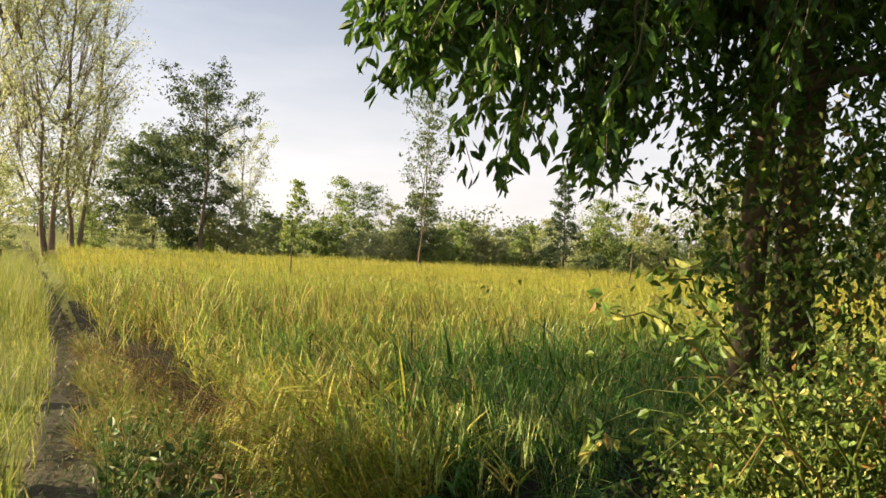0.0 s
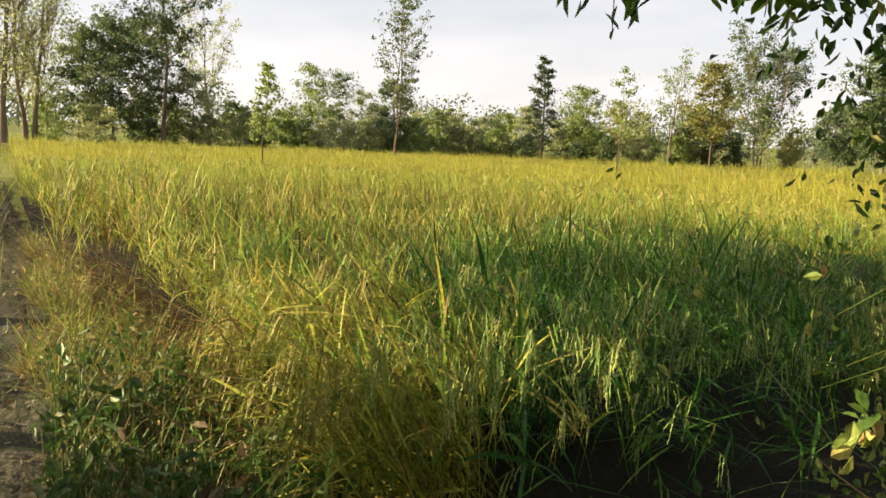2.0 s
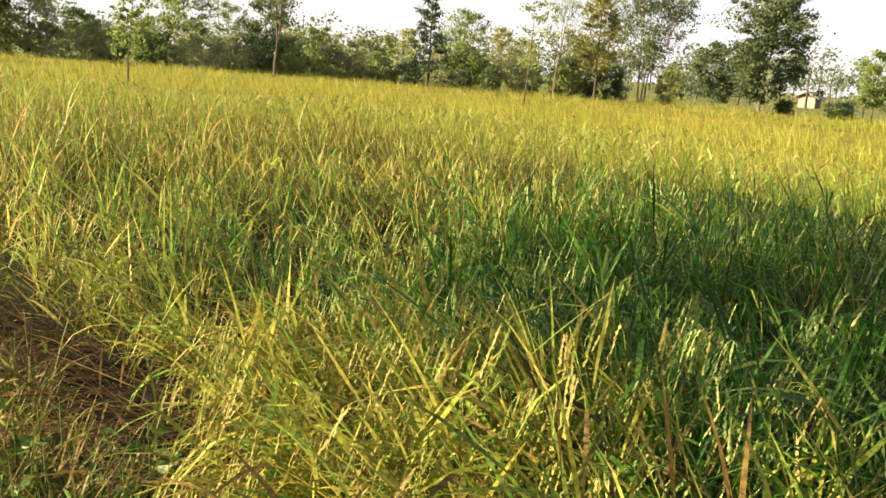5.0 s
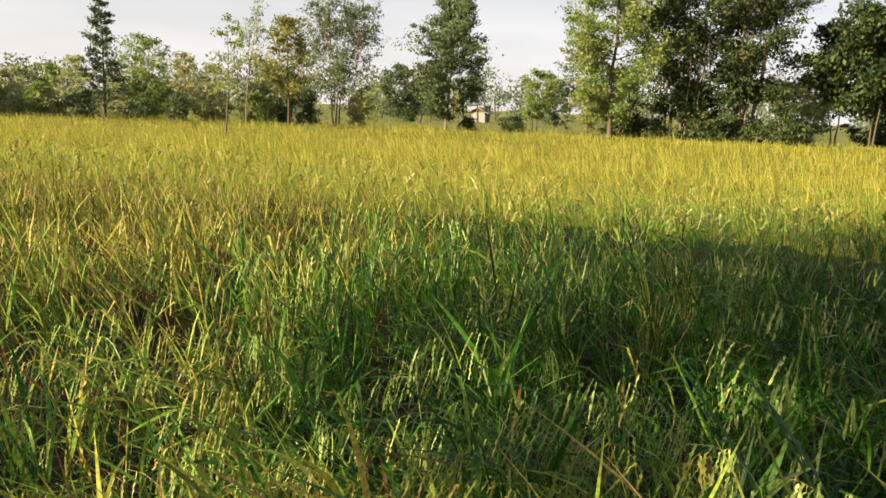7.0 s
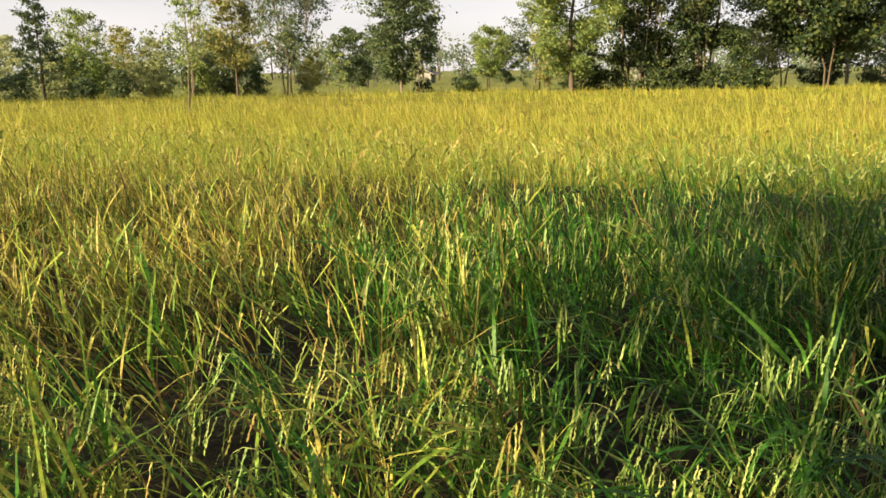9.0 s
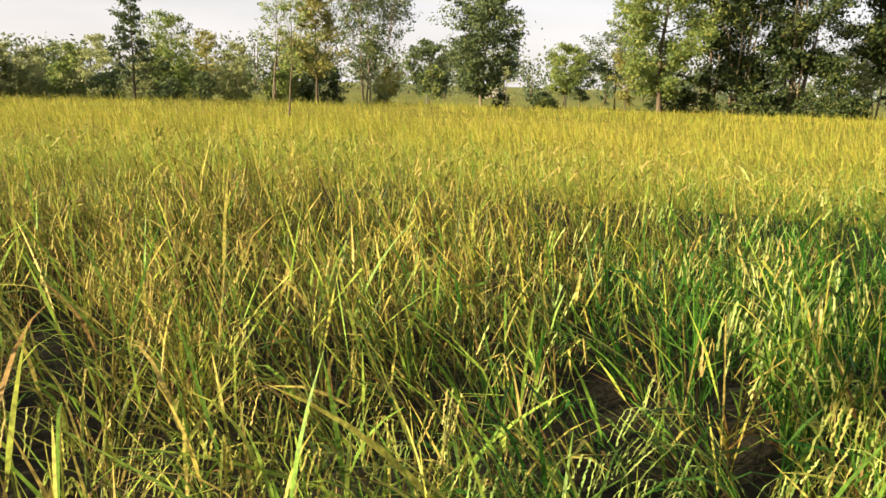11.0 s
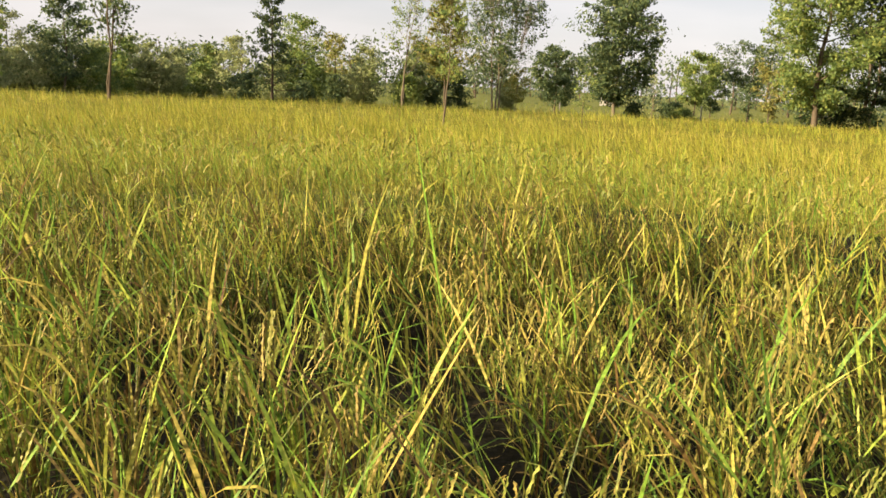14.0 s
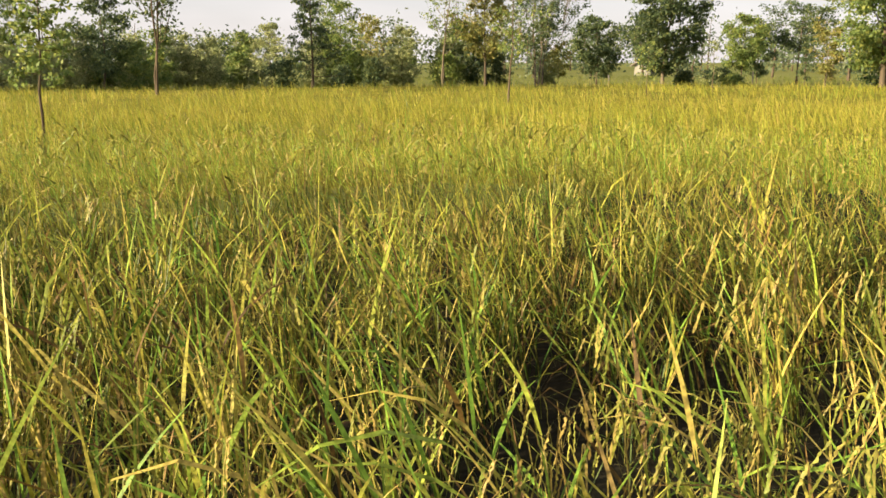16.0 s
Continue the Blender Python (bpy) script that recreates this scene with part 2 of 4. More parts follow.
def ears(rng, root, length, yaw, lean, droop, segs, thick):
    """Drooping seed heads: jagged strips that widen at each grain."""
    k = len(root)
    s = (np.arange(segs) + 0.5) / segs
    theta = lean[:, None] + droop[:, None] * s[None] ** 0.8
    step = (length / segs)[:, None]
    out = np.concatenate([np.zeros((k, 1)), np.cumsum(np.sin(theta) * step, 1)], 1)
    up = np.concatenate([np.zeros((k, 1)), np.cumsum(np.cos(theta) * step, 1)], 1)
    mid = root[:, None] + np.stack([out * np.cos(yaw)[:, None], out * np.sin(yaw)[:, None], up], -1)
    mid += rng.normal(0, 0.002, mid.shape)
    w = thick[:, None] * np.where(np.arange(segs + 1) % 2, 1.0, 0.35)[None] * rng.uniform(0.7, 1.2, (k, segs + 1))
    w[:, 0] = 0.0015
    turn = rng.uniform(0, 2 * np.pi, k)
    side = np.stack([np.cos(turn), np.sin(turn), 0 * turn], -1)[:, None] * w[..., None] / 2
    v = np.stack([mid - side, mid + side], 2).reshape(-1, 3)
    n = segs + 1
    first = (np.arange(k)[:, None] * n + np.arange(segs)[None]).ravel() * 2
    return v, np.stack([first, first + 1, first + 3, first + 2], 1)


def leaves(rng, at, size, aspect=0.45, hang=0.0, fold=0.25):
    """Pointed leaves with a folded midrib, two quads each, turned at random; hang pulls their tips downwards."""
    k = len(at)
    a = rng.normal(0, 1, (k, 3))
    a[:, 2] = a[:, 2] * (1 - 0.5 * hang) - 1.8 * hang
    a /= np.linalg.norm(a, axis=1)[:, None]
    b = np.cross(a, rng.normal(0, 1, (k, 3)))
    b /= np.linalg.norm(b, axis=1)[:, None] + 1e-9
    c = np.cross(a, b)
    l = (size * rng.uniform(0.65, 1.25, k))[:, None]
    w = l * aspect / 2
    p0, p3 = at, at + a * l
    p1, p2 = at + a * l * 0.35, at + a * l * 0.72
    rise = c * w * fold * 2
    v = np.stack([p0, p1 + b * w + rise, p2 + b * w * 0.7 + rise, p3, p2 - b * w * 0.7 + rise, p1 - b * w + rise], 1).reshape(-1, 3)
    o = np.arange(k) * 6
    f = np.concatenate([np.stack([o, o + 1, o + 2, o + 3], 1), np.stack([o, o + 3, o + 4, o + 5], 1)])
    return v, f


def flakes(rng, at, size, aspect=0.55):
    """Far leaves: one rhombus each."""
    k = len(at)
    a = rng.normal(0, 1, (k, 3))
    a /= np.linalg.norm(a, axis=1)[:, None]
    b = np.cross(a, rng.normal(0, 1, (k, 3)))
    b /= np.linalg.norm(b, axis=1)[:, None] + 1e-9
    l = (size * rng.uniform(0.6, 1.4, k))[:, None] / 2
    w = l * aspect
    v = np.stack([at - a * l, at + b * w, at + a * l, at - b * w], 1).reshape(-1, 3)
    o = np.arange(k) * 4
    return v, np.stack([o, o + 1, o + 2, o + 3], 1)


def tube(points, radii, sides=6):
    """A tapered round tube along points."""
    p, r = np.asarray(points, float), np.asarray(radii, float)
    d = np.gradient(p, axis=0)
    d /= np.linalg.norm(d, axis=1)[:, None] + 1e-9
    ref = np.where(np.abs(d[:, 2:]) > 0.9, [[1.0, 0, 0]], [[0, 0, 1.0]])
    a = np.cross(d, ref)
    a /= np.linalg.norm(a, axis=1)[:, None]
    b = np.cross(d, a)
    if np.abs(d[:, 2]).max() > 0.9 and np.abs(d[:, 2]).min() <= 0.9:
        ref = np.tile([1.0, 0.2, 0], (len(p), 1))
        a = np.cross(d, ref)
        a /= np.linalg.norm(a, axis=1)[:, None] + 1e-9
        b = np.cross(d, a)
    t = np.arange(sides) * 2 * np.pi / sides
    v = p[:, None] + r[:, None, None] * (np.cos(t)[None, :, None] * a[:, None] + np.sin(t)[None, :, None] * b[:, None])
    i, j = np.meshgrid(np.arange(len(p) - 1), np.arange(sides), indexing="ij")
    k = (j + 1) % sides
    f = np.stack([i * sides + j, i * sides + k, (i + 1) * sides + k, (i + 1) * sides + j], -1).reshape(-1, 4)
    return v.reshape(-1, 3), f


def box(x0, y0, z0, x1, y1, z1):
    v = [(x, y, z) for z in (z0, z1) for x, y in ((x0, y0), (x1, y0), (x1, y1), (x0, y1))]
    return v, [(3, 2, 1, 0), (4, 5, 6, 7), (0, 1, 5, 4), (1, 2, 6, 5), (2, 3, 7, 6), (3, 0, 4, 7)]


# ---- plan ----
TRACK = np.array([(1.2, -2.2), (0.1, 0.2), (-1.8, 3.7), (-4.5, 9.4), (-7.1, 14.2), (-14.0, 26.8), (-24, 45.0), (-40, 74.0)])
EDGE = np.array([(-0.5, 3.5), (-0.68, 4.4), (-0.95, 5.1), (-1.4, 5.9), (-2.1, 7.0), (-3.2, 8.4), (-4.2, 10.0), (-5.0, 11.1), (-9.6, 19.8), (-18.5, 37.0)])
WALKED = np.array([(-0.9, 2.6), (-1.3, 4.0), (-1.8, 5.0), (-3.2, 7.4), (-4.2, 9.3)])


def from_line(p, line):
    """Distance of plan points from a broken line."""
    best = np.full(len(p), 1e9)
    for a, b in zip(line[:-1], line[1:]):
        d = b - a
        t = np.clip(((p - a) @ d) / (d @ d), 0, 1)
        best = np.minimum(best, np.linalg.norm(p - a - t[:, None] * d, axis=1))
    return best


def edge_x(y):
    return np.interp(y, EDGE[:, 1], EDGE[:, 0])


def far_y(x):
    return np.interp(x, [-20, -6, 8, 22, 30, 48], [39, 41, 40, 34.5, 26.5, 17])


def near_y(x):
    return np.interp(x, [-0.6, -0.2, 0.3, 0.8, 1.3, 3, 50], [3.75, 3.65, 3.95, 4.35, 4.55, 4.7, 4.8]) + 0.1 * np.sin(x * 5.3 + 1) * np.cos(x * 2.1)


def in_rice(p):
    x, y = p[:, 0], p[:, 1]
    return (x > edge_x(y)) & (y > near_y(x)) & (y < far_y(x)) & (x < 48)


# ---- ground ----
def sheet(rows, cols, place):
    v = np.array([place(i / rows, j / cols) for i in range(rows + 1) for j in range(cols + 1)])
    i, j = np.meshgrid(np.arange(rows), np.arange(cols), indexing="ij")
    k = (i * (cols + 1) + j).ravel()
    return v, np.stack([k, k + 1, k + cols + 2, k + cols + 1], 1)


def ground_place(u, w):
    r, a = 900 * u ** 3.2, w * 2 * math.pi
    x, y = r * math.cos(a), 8 + r * math.sin(a)
    return x, y, 0.05 * noise.noise((x * 0.3, y * 0.3, 0)) + 0.02 * noise.noise((x * 1.7, y * 1.7, 3)) - 0.06


pile = Pile()
pile.add(*sheet(90, 120, ground_place))
tagged(part("ground", pile, M["ground"], smooth=True), "dry yellow-green meadow earth under the fields", "ground", kind="structure")


def track_place(u, w):
    s = u * (len(TRACK) - 1)
    i = min(int(s), len(TRACK) - 2)
    p = TRACK[i] + (TRACK[i + 1] - TRACK[i]) * (s - i)
    d = TRACK[min(i + 1, len(TRACK) - 1)] - TRACK[i]
    d = d / np.linalg.norm(d)
    off = (w - 0.5) * 0.42 + 0.08 * noise.noise((p[0] * 1.3, p[1] * 1.3, 7))
    x, y = p[0] + d[1] * off, p[1] - d[0] * off
    return x, y, -0.01 - 0.05 * (2 * w - 1) ** 4 + 0.03 * noise.noise((x * 5, y * 5, 1)) + 0.015 * noise.noise((x * 14, y * 14, 2))


pile = Pile()
pile.add(*sheet(350, 14, track_place))
tagged(part("path", pile, M["soil"], smooth=True), "narrow trodden earth footpath beside the rice", "path", kind="structure")


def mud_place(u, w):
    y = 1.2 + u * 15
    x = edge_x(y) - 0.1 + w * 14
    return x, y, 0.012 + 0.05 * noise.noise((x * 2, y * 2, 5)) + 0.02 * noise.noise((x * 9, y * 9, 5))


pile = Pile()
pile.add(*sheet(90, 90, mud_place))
tagged(part("paddy_floor", pile, M["mud"], smooth=True), "paddy earth darkened for the shade between the rice stalks", "ground", kind="structure")


def verge_place(u, w):
    y = 1.6 + u * 11
    x0 = float(np.interp(y, TRACK[:, 1], TRACK[:, 0])) + 0.12
    x = x0 + (float(edge_x(y)) + 0.25 - x0) * w
    return x, y, -0.012 + 0.04 * noise.noise((x * 3, y * 3, 5)) + 0.02 * noise.noise((x * 11, y * 11, 5)) - 0.05 * (u > 0.97)


pile = Pile()
pile.add(*sheet(80, 16, verge_place))
tagged(part("verge", pile, M["soil"], smooth=True), "bare earth under the weeds of the verge, darkened for shaded gaps", "ground", kind="structure")

# ---- rice ----
rng = np.random.default_rng(5)
HOLES = [(-2.85, 10.85, 0.7), (-2.15, 10.5, 0.45), (-2.3, 9.5, 0.45), (-0.3, 8.8, 0.6), (-1.3, 8.7, 0.4), (0.2, 7.2, 0.5), (0.9, 6.1, 0.4), (0.15, 6.25, 0.45)]


def thick_stand(p):
    """Share of the plants that stand: gaps between the tufts, and a few bare holes close to the path."""
    keep = np.array([0.5 + 1.5 * noise.noise((x * 2.6, y * 2.6, 3.3)) + 0.5 * noise.noise((x * 6.5, y * 6.5, 8.1)) + 0.5 for x, y in p]).clip(0.12, 1) if len(p) else np.ones(0)
    keep = np.where(from_line(p, WALKED) < 4.0, keep, 0.5 + 0.5 * keep)
    return keep * past_holes(p, 0.93)


def past_holes(p, depth):
    keep = np.ones(len(p))
    for x, y, r in HOLES:
        keep *= 1 - depth * np.exp(-(((p[:, 0] - x) ** 2 + (p[:, 1] - y) ** 2) / r ** 2) ** 2)
    return keep


def scatter(rng, per_m2, x0, x1, y0, y1, near, far, clump=0.0, gaps=True):
    k = int(per_m2 * (x1 - x0) * (y1 - y0))
    p = np.stack([rng.uniform(x0, x1, k), rng.uniform(y0, y1, k)], -1)
    if clump:
        p = np.round(p / clump) * clump + rng.normal(0, clump * 0.24, p.shape)
    d = from_line(p, WALKED)
    p = p[(d >= near) & (d < far)]
    p = p[in_rice(p)]
    return p[rng.random(len(p)) < (thick_stand(p) if gaps else past_holes(p, 0.75))]


def sunk(p):
    """The paddy lies lower than the path, more so further out."""
    d = from_line(p, WALKED)
    return -0.12 * np.clip((d - 2.0) / 12.0, 0, 1) ** 0.8


def crop_height(p):
    """Slow waves in the height of the stand."""
    tufts = np.array([noise.noise((x * 1.9, y * 1.9, 1.7)) for x, y in p]) if len(p) else 0
    return 1 + 0.2 * tufts + 0.07 * np.sin(p[:, 0] * 0.9 + 1.3 * np.sin(p[:, 1] * 0.5)) + 0.06 * np.sin(p[:, 1] * 1.7 + p[:, 0] * 0.6)


def swirl(p):
    """The way in which the stand leans, turning slowly over the field."""
    return 2.6 + 0.5 * np.sin(p[:, 0] * 0.35 + 0.7) + 0.4 * np.cos(p[:, 1] * 0.3)


def lodged(p):
    """How far the stand has gone over: most at its corner, in drifts elsewhere."""
    corner = np.exp(-((p[:, 0] + 0.2) ** 2 + (p[:, 1] - 5.5) ** 2) / 9)
    return np.clip(0.15 + 0.75 * corner + 0.25 * np.sin(p[:, 0] * 1.1 + 2) * np.sin(p[:, 1] * 0.8), 0.05, 0.9)


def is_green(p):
    """The stand beside the tree is still green; its leaf colour also holds some of the shade there."""
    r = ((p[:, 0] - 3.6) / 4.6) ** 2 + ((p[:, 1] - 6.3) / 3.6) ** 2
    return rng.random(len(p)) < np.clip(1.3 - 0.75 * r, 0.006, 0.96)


def rice_leaves(width, segs, p, long=(0.22, 0.42), start=(0.35, 0.64), stiff=0.0):
    """Leaf blades of the stand further out, sorted into the green, the ripening and the golden."""
    k = len(p)
    h, over, low, d = crop_height(p), lodged(p), sunk(p), from_line(p, WALKED)
    z = rng.uniform(*start, k) * h * (1 - 0.12 * over)
    yaw = np.where(rng.random(k) < 0.62, swirl(p) + rng.normal(0, 0.6, k), rng.uniform(0, 2 * np.pi, k))
    lean = np.abs(rng.normal(0.42 + 0.45 * over, 0.42 + 0.2 * over, k)).clip(0, 1.75)
    droop = np.where(rng.random(k) < 0.55 + stiff, rng.uniform(0.0, 0.45, k), rng.uniform(0.6, 2.0, k))
    length, wide = rng.uniform(*long, k), width * rng.uniform(0.5, 1.4, k)
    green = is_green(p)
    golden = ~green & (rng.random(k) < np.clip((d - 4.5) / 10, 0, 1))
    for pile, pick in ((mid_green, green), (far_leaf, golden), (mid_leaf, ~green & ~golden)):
        if pick.any():
            pile.add(*strips(rng, np.column_stack([p, z + low])[pick], length[pick], wide[pick], yaw[pick], lean[pick], droop[pick], segs))


def rice_ears(p, strings, segs, thick):
    """Seed heads: a bent stalk from which strings of grains hang close together."""
    k = len(p)
    lead, lean, bend = rng.uniform(0, 2 * np.pi, k), rng.uniform(0.1, 0.7, k), rng.uniform(1.0, 2.0, k)
    size = rng.uniform(0.12, 0.2, k)
    root = np.column_stack([p, rng.uniform(0.6, 0.86, k) * crop_height(p) * (1 - 0.1 * lodged(p)) + sunk(p)])
    green = is_green(p)
    steps = (np.arange(8) + 0.5) / 8
    theta = lean[:, None] + bend[:, None] * steps[None] ** 0.8
    out = np.cumsum(np.sin(theta), 1) * (size / 8)[:, None]
    up = np.cumsum(np.cos(theta), 1) * (size / 8)[:, None]
    for pile, pick in ((green_heads, green), (heads, ~green)):
        if not pick.any():
            continue
        pile.add(*ears(rng, root[pick], size[pick], lead[pick], lean[pick], bend[pick], 3, np.full(pick.sum(), 0.003)))
        for n in range(strings):
            i = rng.integers(3, 8, k)[pick]
            rows = np.flatnonzero(pick)
            o, u = out[rows, i], up[rows, i]
            at = root[pick] + np.stack([o * np.cos(lead[pick]), o * np.sin(lead[pick]), u], -1)
            m = len(rows)
            pile.add(*ears(rng, at, rng.uniform(0.08, 0.16, m), lead[pick] + rng.normal(0, 0.7, m), rng.uniform(1.2, 2.2, m), rng.uniform(0.4, 1.2, m),
                           segs, thick * rng.uniform(0.8, 1.3, m)))


def along(root, length, yaw, lean, droop, s):
    """The point at s, 0 to 1, of stalks that lean and bend, and the angle from upright there."""
    n = 6
    u = (np.arange(n) + 0.5)[None] / n * s[:, None]
    theta = lean[:, None] + droop[:, None] * u ** 1.3
    out, up = (np.sin(theta).sum(1) * length * s / n), (np.cos(theta).sum(1) * length * s / n)
    return root + np.stack([out * np.cos(yaw), out * np.sin(yaw), up], -1), lean + droop * s ** 1.3


def grain_heads(rng, root, lead, lean, size, branches, grains, grain):
    """Seed heads: a stalk that bows over, with thin branches hanging close together, each a string that widens at every grain."""
    k = len(root)
    bend = rng.uniform(1.3, 2.5, k)
    v, f = strips(rng, root, size, np.full(k, 0.0032), lead, lean, bend, 5, 0.4)
    vs, fs, count = [v], [f], len(v)
    n = grains * 2
    u = np.arange(n + 1) / n
    for i in range(branches):
        start, _ = along(root, size, lead, lean, bend, np.full(k, 0.35 + 0.65 * i / (branches - 1)))
        way = np.stack([np.cos(lead) * 0.42, np.sin(lead) * 0.42, rng.uniform(-1.6, -0.8, k)], -1) + rng.normal(0, 0.13, (k, 3))
        way /= np.linalg.norm(way, axis=1)[:, None]
        reach = rng.uniform(0.07, 0.13, k)
        at = start[:, None] + way[:, None] * (u[None] * reach[:, None])[..., None] - np.array([0, 0, 0.02]) * (u ** 2)[None, :, None]
        at[:, 1:] += rng.normal(0, 0.0013, at[:, 1:].shape)
        w = grain * np.where(np.arange(n + 1) % 2, 0.5, 0.24)[None] * rng.uniform(0.7, 1.25, (k, n + 1))
        w[:, 0] = 0.0006
        turn = rng.uniform(0, np.pi, k)
        side = np.stack([np.cos(turn), np.sin(turn), 0 * turn], -1)[:, None] * w[..., None]
        first = (np.arange(k)[:, None] * (n + 1) + np.arange(n)[None]).ravel() * 2 + count
        vs.append(np.stack([at - side, at + side], 2).reshape(-1, 3))
        fs.append(np.stack([first, first + 1, first + 3, first + 2], 1))
        count += k * (n + 1) * 2
    return np.concatenate(vs), np.concatenate(fs)


def hills(pitch, near, far):
    """The planted hills of the paddy, in uneven rows, between two distances from the path; some are missing."""
    gx, gy = np.meshgrid(np.arange(-7, 15, pitch), np.arange(3, 17, pitch))
    p = np.stack([gx.ravel(), gy.ravel()], -1)
    p += rng.normal(0, pitch * 0.22, p.shape)
    d = from_line(p, WALKED)
    p = p[(d >= near) & (d < far) & in_rice(p) & (p[:, 0] > edge_x(p[:, 1]) + 0.15)]
    return p[rng.random(len(p)) < np.clip(thick_stand(p) * 1.25, 0, 1)]


def plants(p, tillers, leaf_segs, blades, wide, ear_share, fine):
    """Rice plants at p: tillers fanning out of each hill, with blades up their length and a bowed seed head on some."""
    k = len(p)
    over = lodged(p)
    vigour = crop_height(p) * rng.uniform(0.82, 1.14, k)
    fallen = rng.random(k) < 0.16 + 0.55 * over
    hill_yaw = swirl(p) + rng.normal(0, 0.7, k)
    hill_lean = np.where(fallen, rng.uniform(0.3, 0.95, k), np.abs(rng.normal(0.05, 0.08, k)))
    rim = (from_line(p, EDGE) < 0.75) & (p[:, 1] < 7.4)
    hill_yaw = np.where(rim, 3.5 + rng.normal(0, 0.4, k), hill_yaw)
    hill_lean = np.where(rim, rng.uniform(0.15, 0.85, k), hill_lean)
    corner = (p[:, 0] > 0.0) & (p[:, 1] - near_y(p[:, 0]) < 0.9)
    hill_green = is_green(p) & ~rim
    upright = np.clip((p[:, 1] - 7.2) / 1.4, 0, 1)
    ripe = np.array([noise.noise((x * 0.9, y * 0.9, 6.1)) for x, y in p])
    n = np.maximum(3, rng.poisson(tillers * np.clip(vigour, 0.6, 1.3) * np.where(corner, 0.6, np.where(hill_green, 0.66, 1.0))))
    i = np.repeat(np.arange(k), n)
    m = len(i)
    root = np.column_stack([p[i] + rng.normal(0, 0.033, (m, 2)), sunk(p)[i] + 0.01])
    length = 0.66 * vigour[i] * rng.uniform(0.72, 1.12, m)
    fan = rng.uniform(0, 2 * np.pi, m)
    tip = np.stack([np.cos(hill_yaw), np.sin(hill_yaw)], -1)[i] * hill_lean[i, None] + np.stack([np.cos(fan), np.sin(fan)], -1) * np.abs(rng.normal(0.16, 0.13, m))[:, None]
    yaw, lean = np.arctan2(tip[:, 1], tip[:, 0]), np.linalg.norm(tip, axis=1)
    droop = rng.uniform(0.0, 0.4, m)
    green, d = hill_green[i], from_line(p, WALKED)[i]
    yellow = ~green & (rng.random(m) < 0.15 + 0.85 * upright[i])
    for pile, pick in ((mid_green, green), (stalks, yellow), (mid_leaf, ~green & ~yellow)):
        if pick.any():
            pile.add(*strips(rng, root[pick], length[pick], np.full(pick.sum(), 0.0058 * fine), yaw[pick], lean[pick], droop[pick], 2, 0.5))
    for b in range(blades):
        # from a withered blade near the foot to the flag leaf near the tip
        s = np.clip((b + 0.4) / blades + rng.normal(0, 0.1, m), 0.12, 0.98)
        s = np.where(corner[i], np.maximum(s, 0.7), s)
        at, theta = along(root, length, yaw, lean, droop, s)
        turn = np.where(rng.random(m) < 0.45, yaw, swirl(p)[i]) + rng.normal(0, 1.0, m)
        tilt = np.clip(0.55 * theta + np.abs(rng.normal(0.55, 0.4, m)), 0, 1.75)
        arch = np.where(rng.random(m) < 0.5, rng.uniform(0, 0.5, m), rng.uniform(0.6, 2.1, m))
        arch = np.where(green, arch * 1.15, arch)
        long = rng.uniform(0.18, 0.42, m) * np.clip(vigour[i], 0.7, 1.2)
        w = wide * rng.uniform(0.6, 1.35, m) * np.where(green, 1.1, 1.0)
        # further along the path the stand is stiffer, with narrower and fewer blades
        tilt, arch, long, w = tilt * (1 - 0.34 * upright[i]), arch * (1 + 0.1 * upright[i]), long * (1 + 0.08 * upright[i]), w * (1 - 0.15 * upright[i])
        kept = rng.random(m) > 0.34 * upright[i]
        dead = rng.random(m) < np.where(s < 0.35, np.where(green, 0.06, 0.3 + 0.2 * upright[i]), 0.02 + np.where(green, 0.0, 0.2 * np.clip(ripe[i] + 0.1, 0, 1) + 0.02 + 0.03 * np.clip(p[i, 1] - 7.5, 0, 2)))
        golden = ~dead & ~green & (rng.random(m) < np.where(rim[i], 0.7, np.clip((d - 3.0) / 9 + 0.5 * ripe[i] + 0.11 * (p[i, 1] - 7.2), 0, 0.8)))
        close = d < 2.4
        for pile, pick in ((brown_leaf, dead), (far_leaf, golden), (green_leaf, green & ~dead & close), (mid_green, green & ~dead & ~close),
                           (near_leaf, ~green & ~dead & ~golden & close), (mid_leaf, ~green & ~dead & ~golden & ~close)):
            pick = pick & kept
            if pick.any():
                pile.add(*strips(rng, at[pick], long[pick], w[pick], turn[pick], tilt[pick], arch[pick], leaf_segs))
    eared = rng.random(m) < ear_share * np.where(green, 1.35, 1.0)
    at, theta = along(root, length, yaw, lean, droop, np.full(m, 0.97))
    lead = np.where(rng.random(m) < 0.5, yaw, swirl(p)[i] + rng.normal(0, 0.9, m))
    for pile, pick in ((green_heads, eared & green), (heads, eared & ~green)):
        q = int(pick.sum())
        if not q:
            continue
        size = rng.uniform(0.15, 0.25, q)
        if fine <= 1:
            pile.add(*grain_heads(rng, at[pick], lead[pick], np.clip(theta[pick], 0, 1), size, 6, 7, 0.0076))
        else:
            pile.add(*grain_heads(rng, at[pick], lead[pick], np.clip(theta[pick], 0, 1), size, 3, 3, 0.012))


green_leaf, near_leaf, mid_green, mid_leaf, far_leaf, stalks, heads, green_heads, brown_leaf = (Pile() for _ in range(9))
plants(hills(0.225, 0.85, 2.5), 10, 4, 4, 0.0138, 0.42, 1.0)
plants(hills(0.23, 2.5, 5.8), 10, 2, 3, 0.0165, 0.2, 1.5)
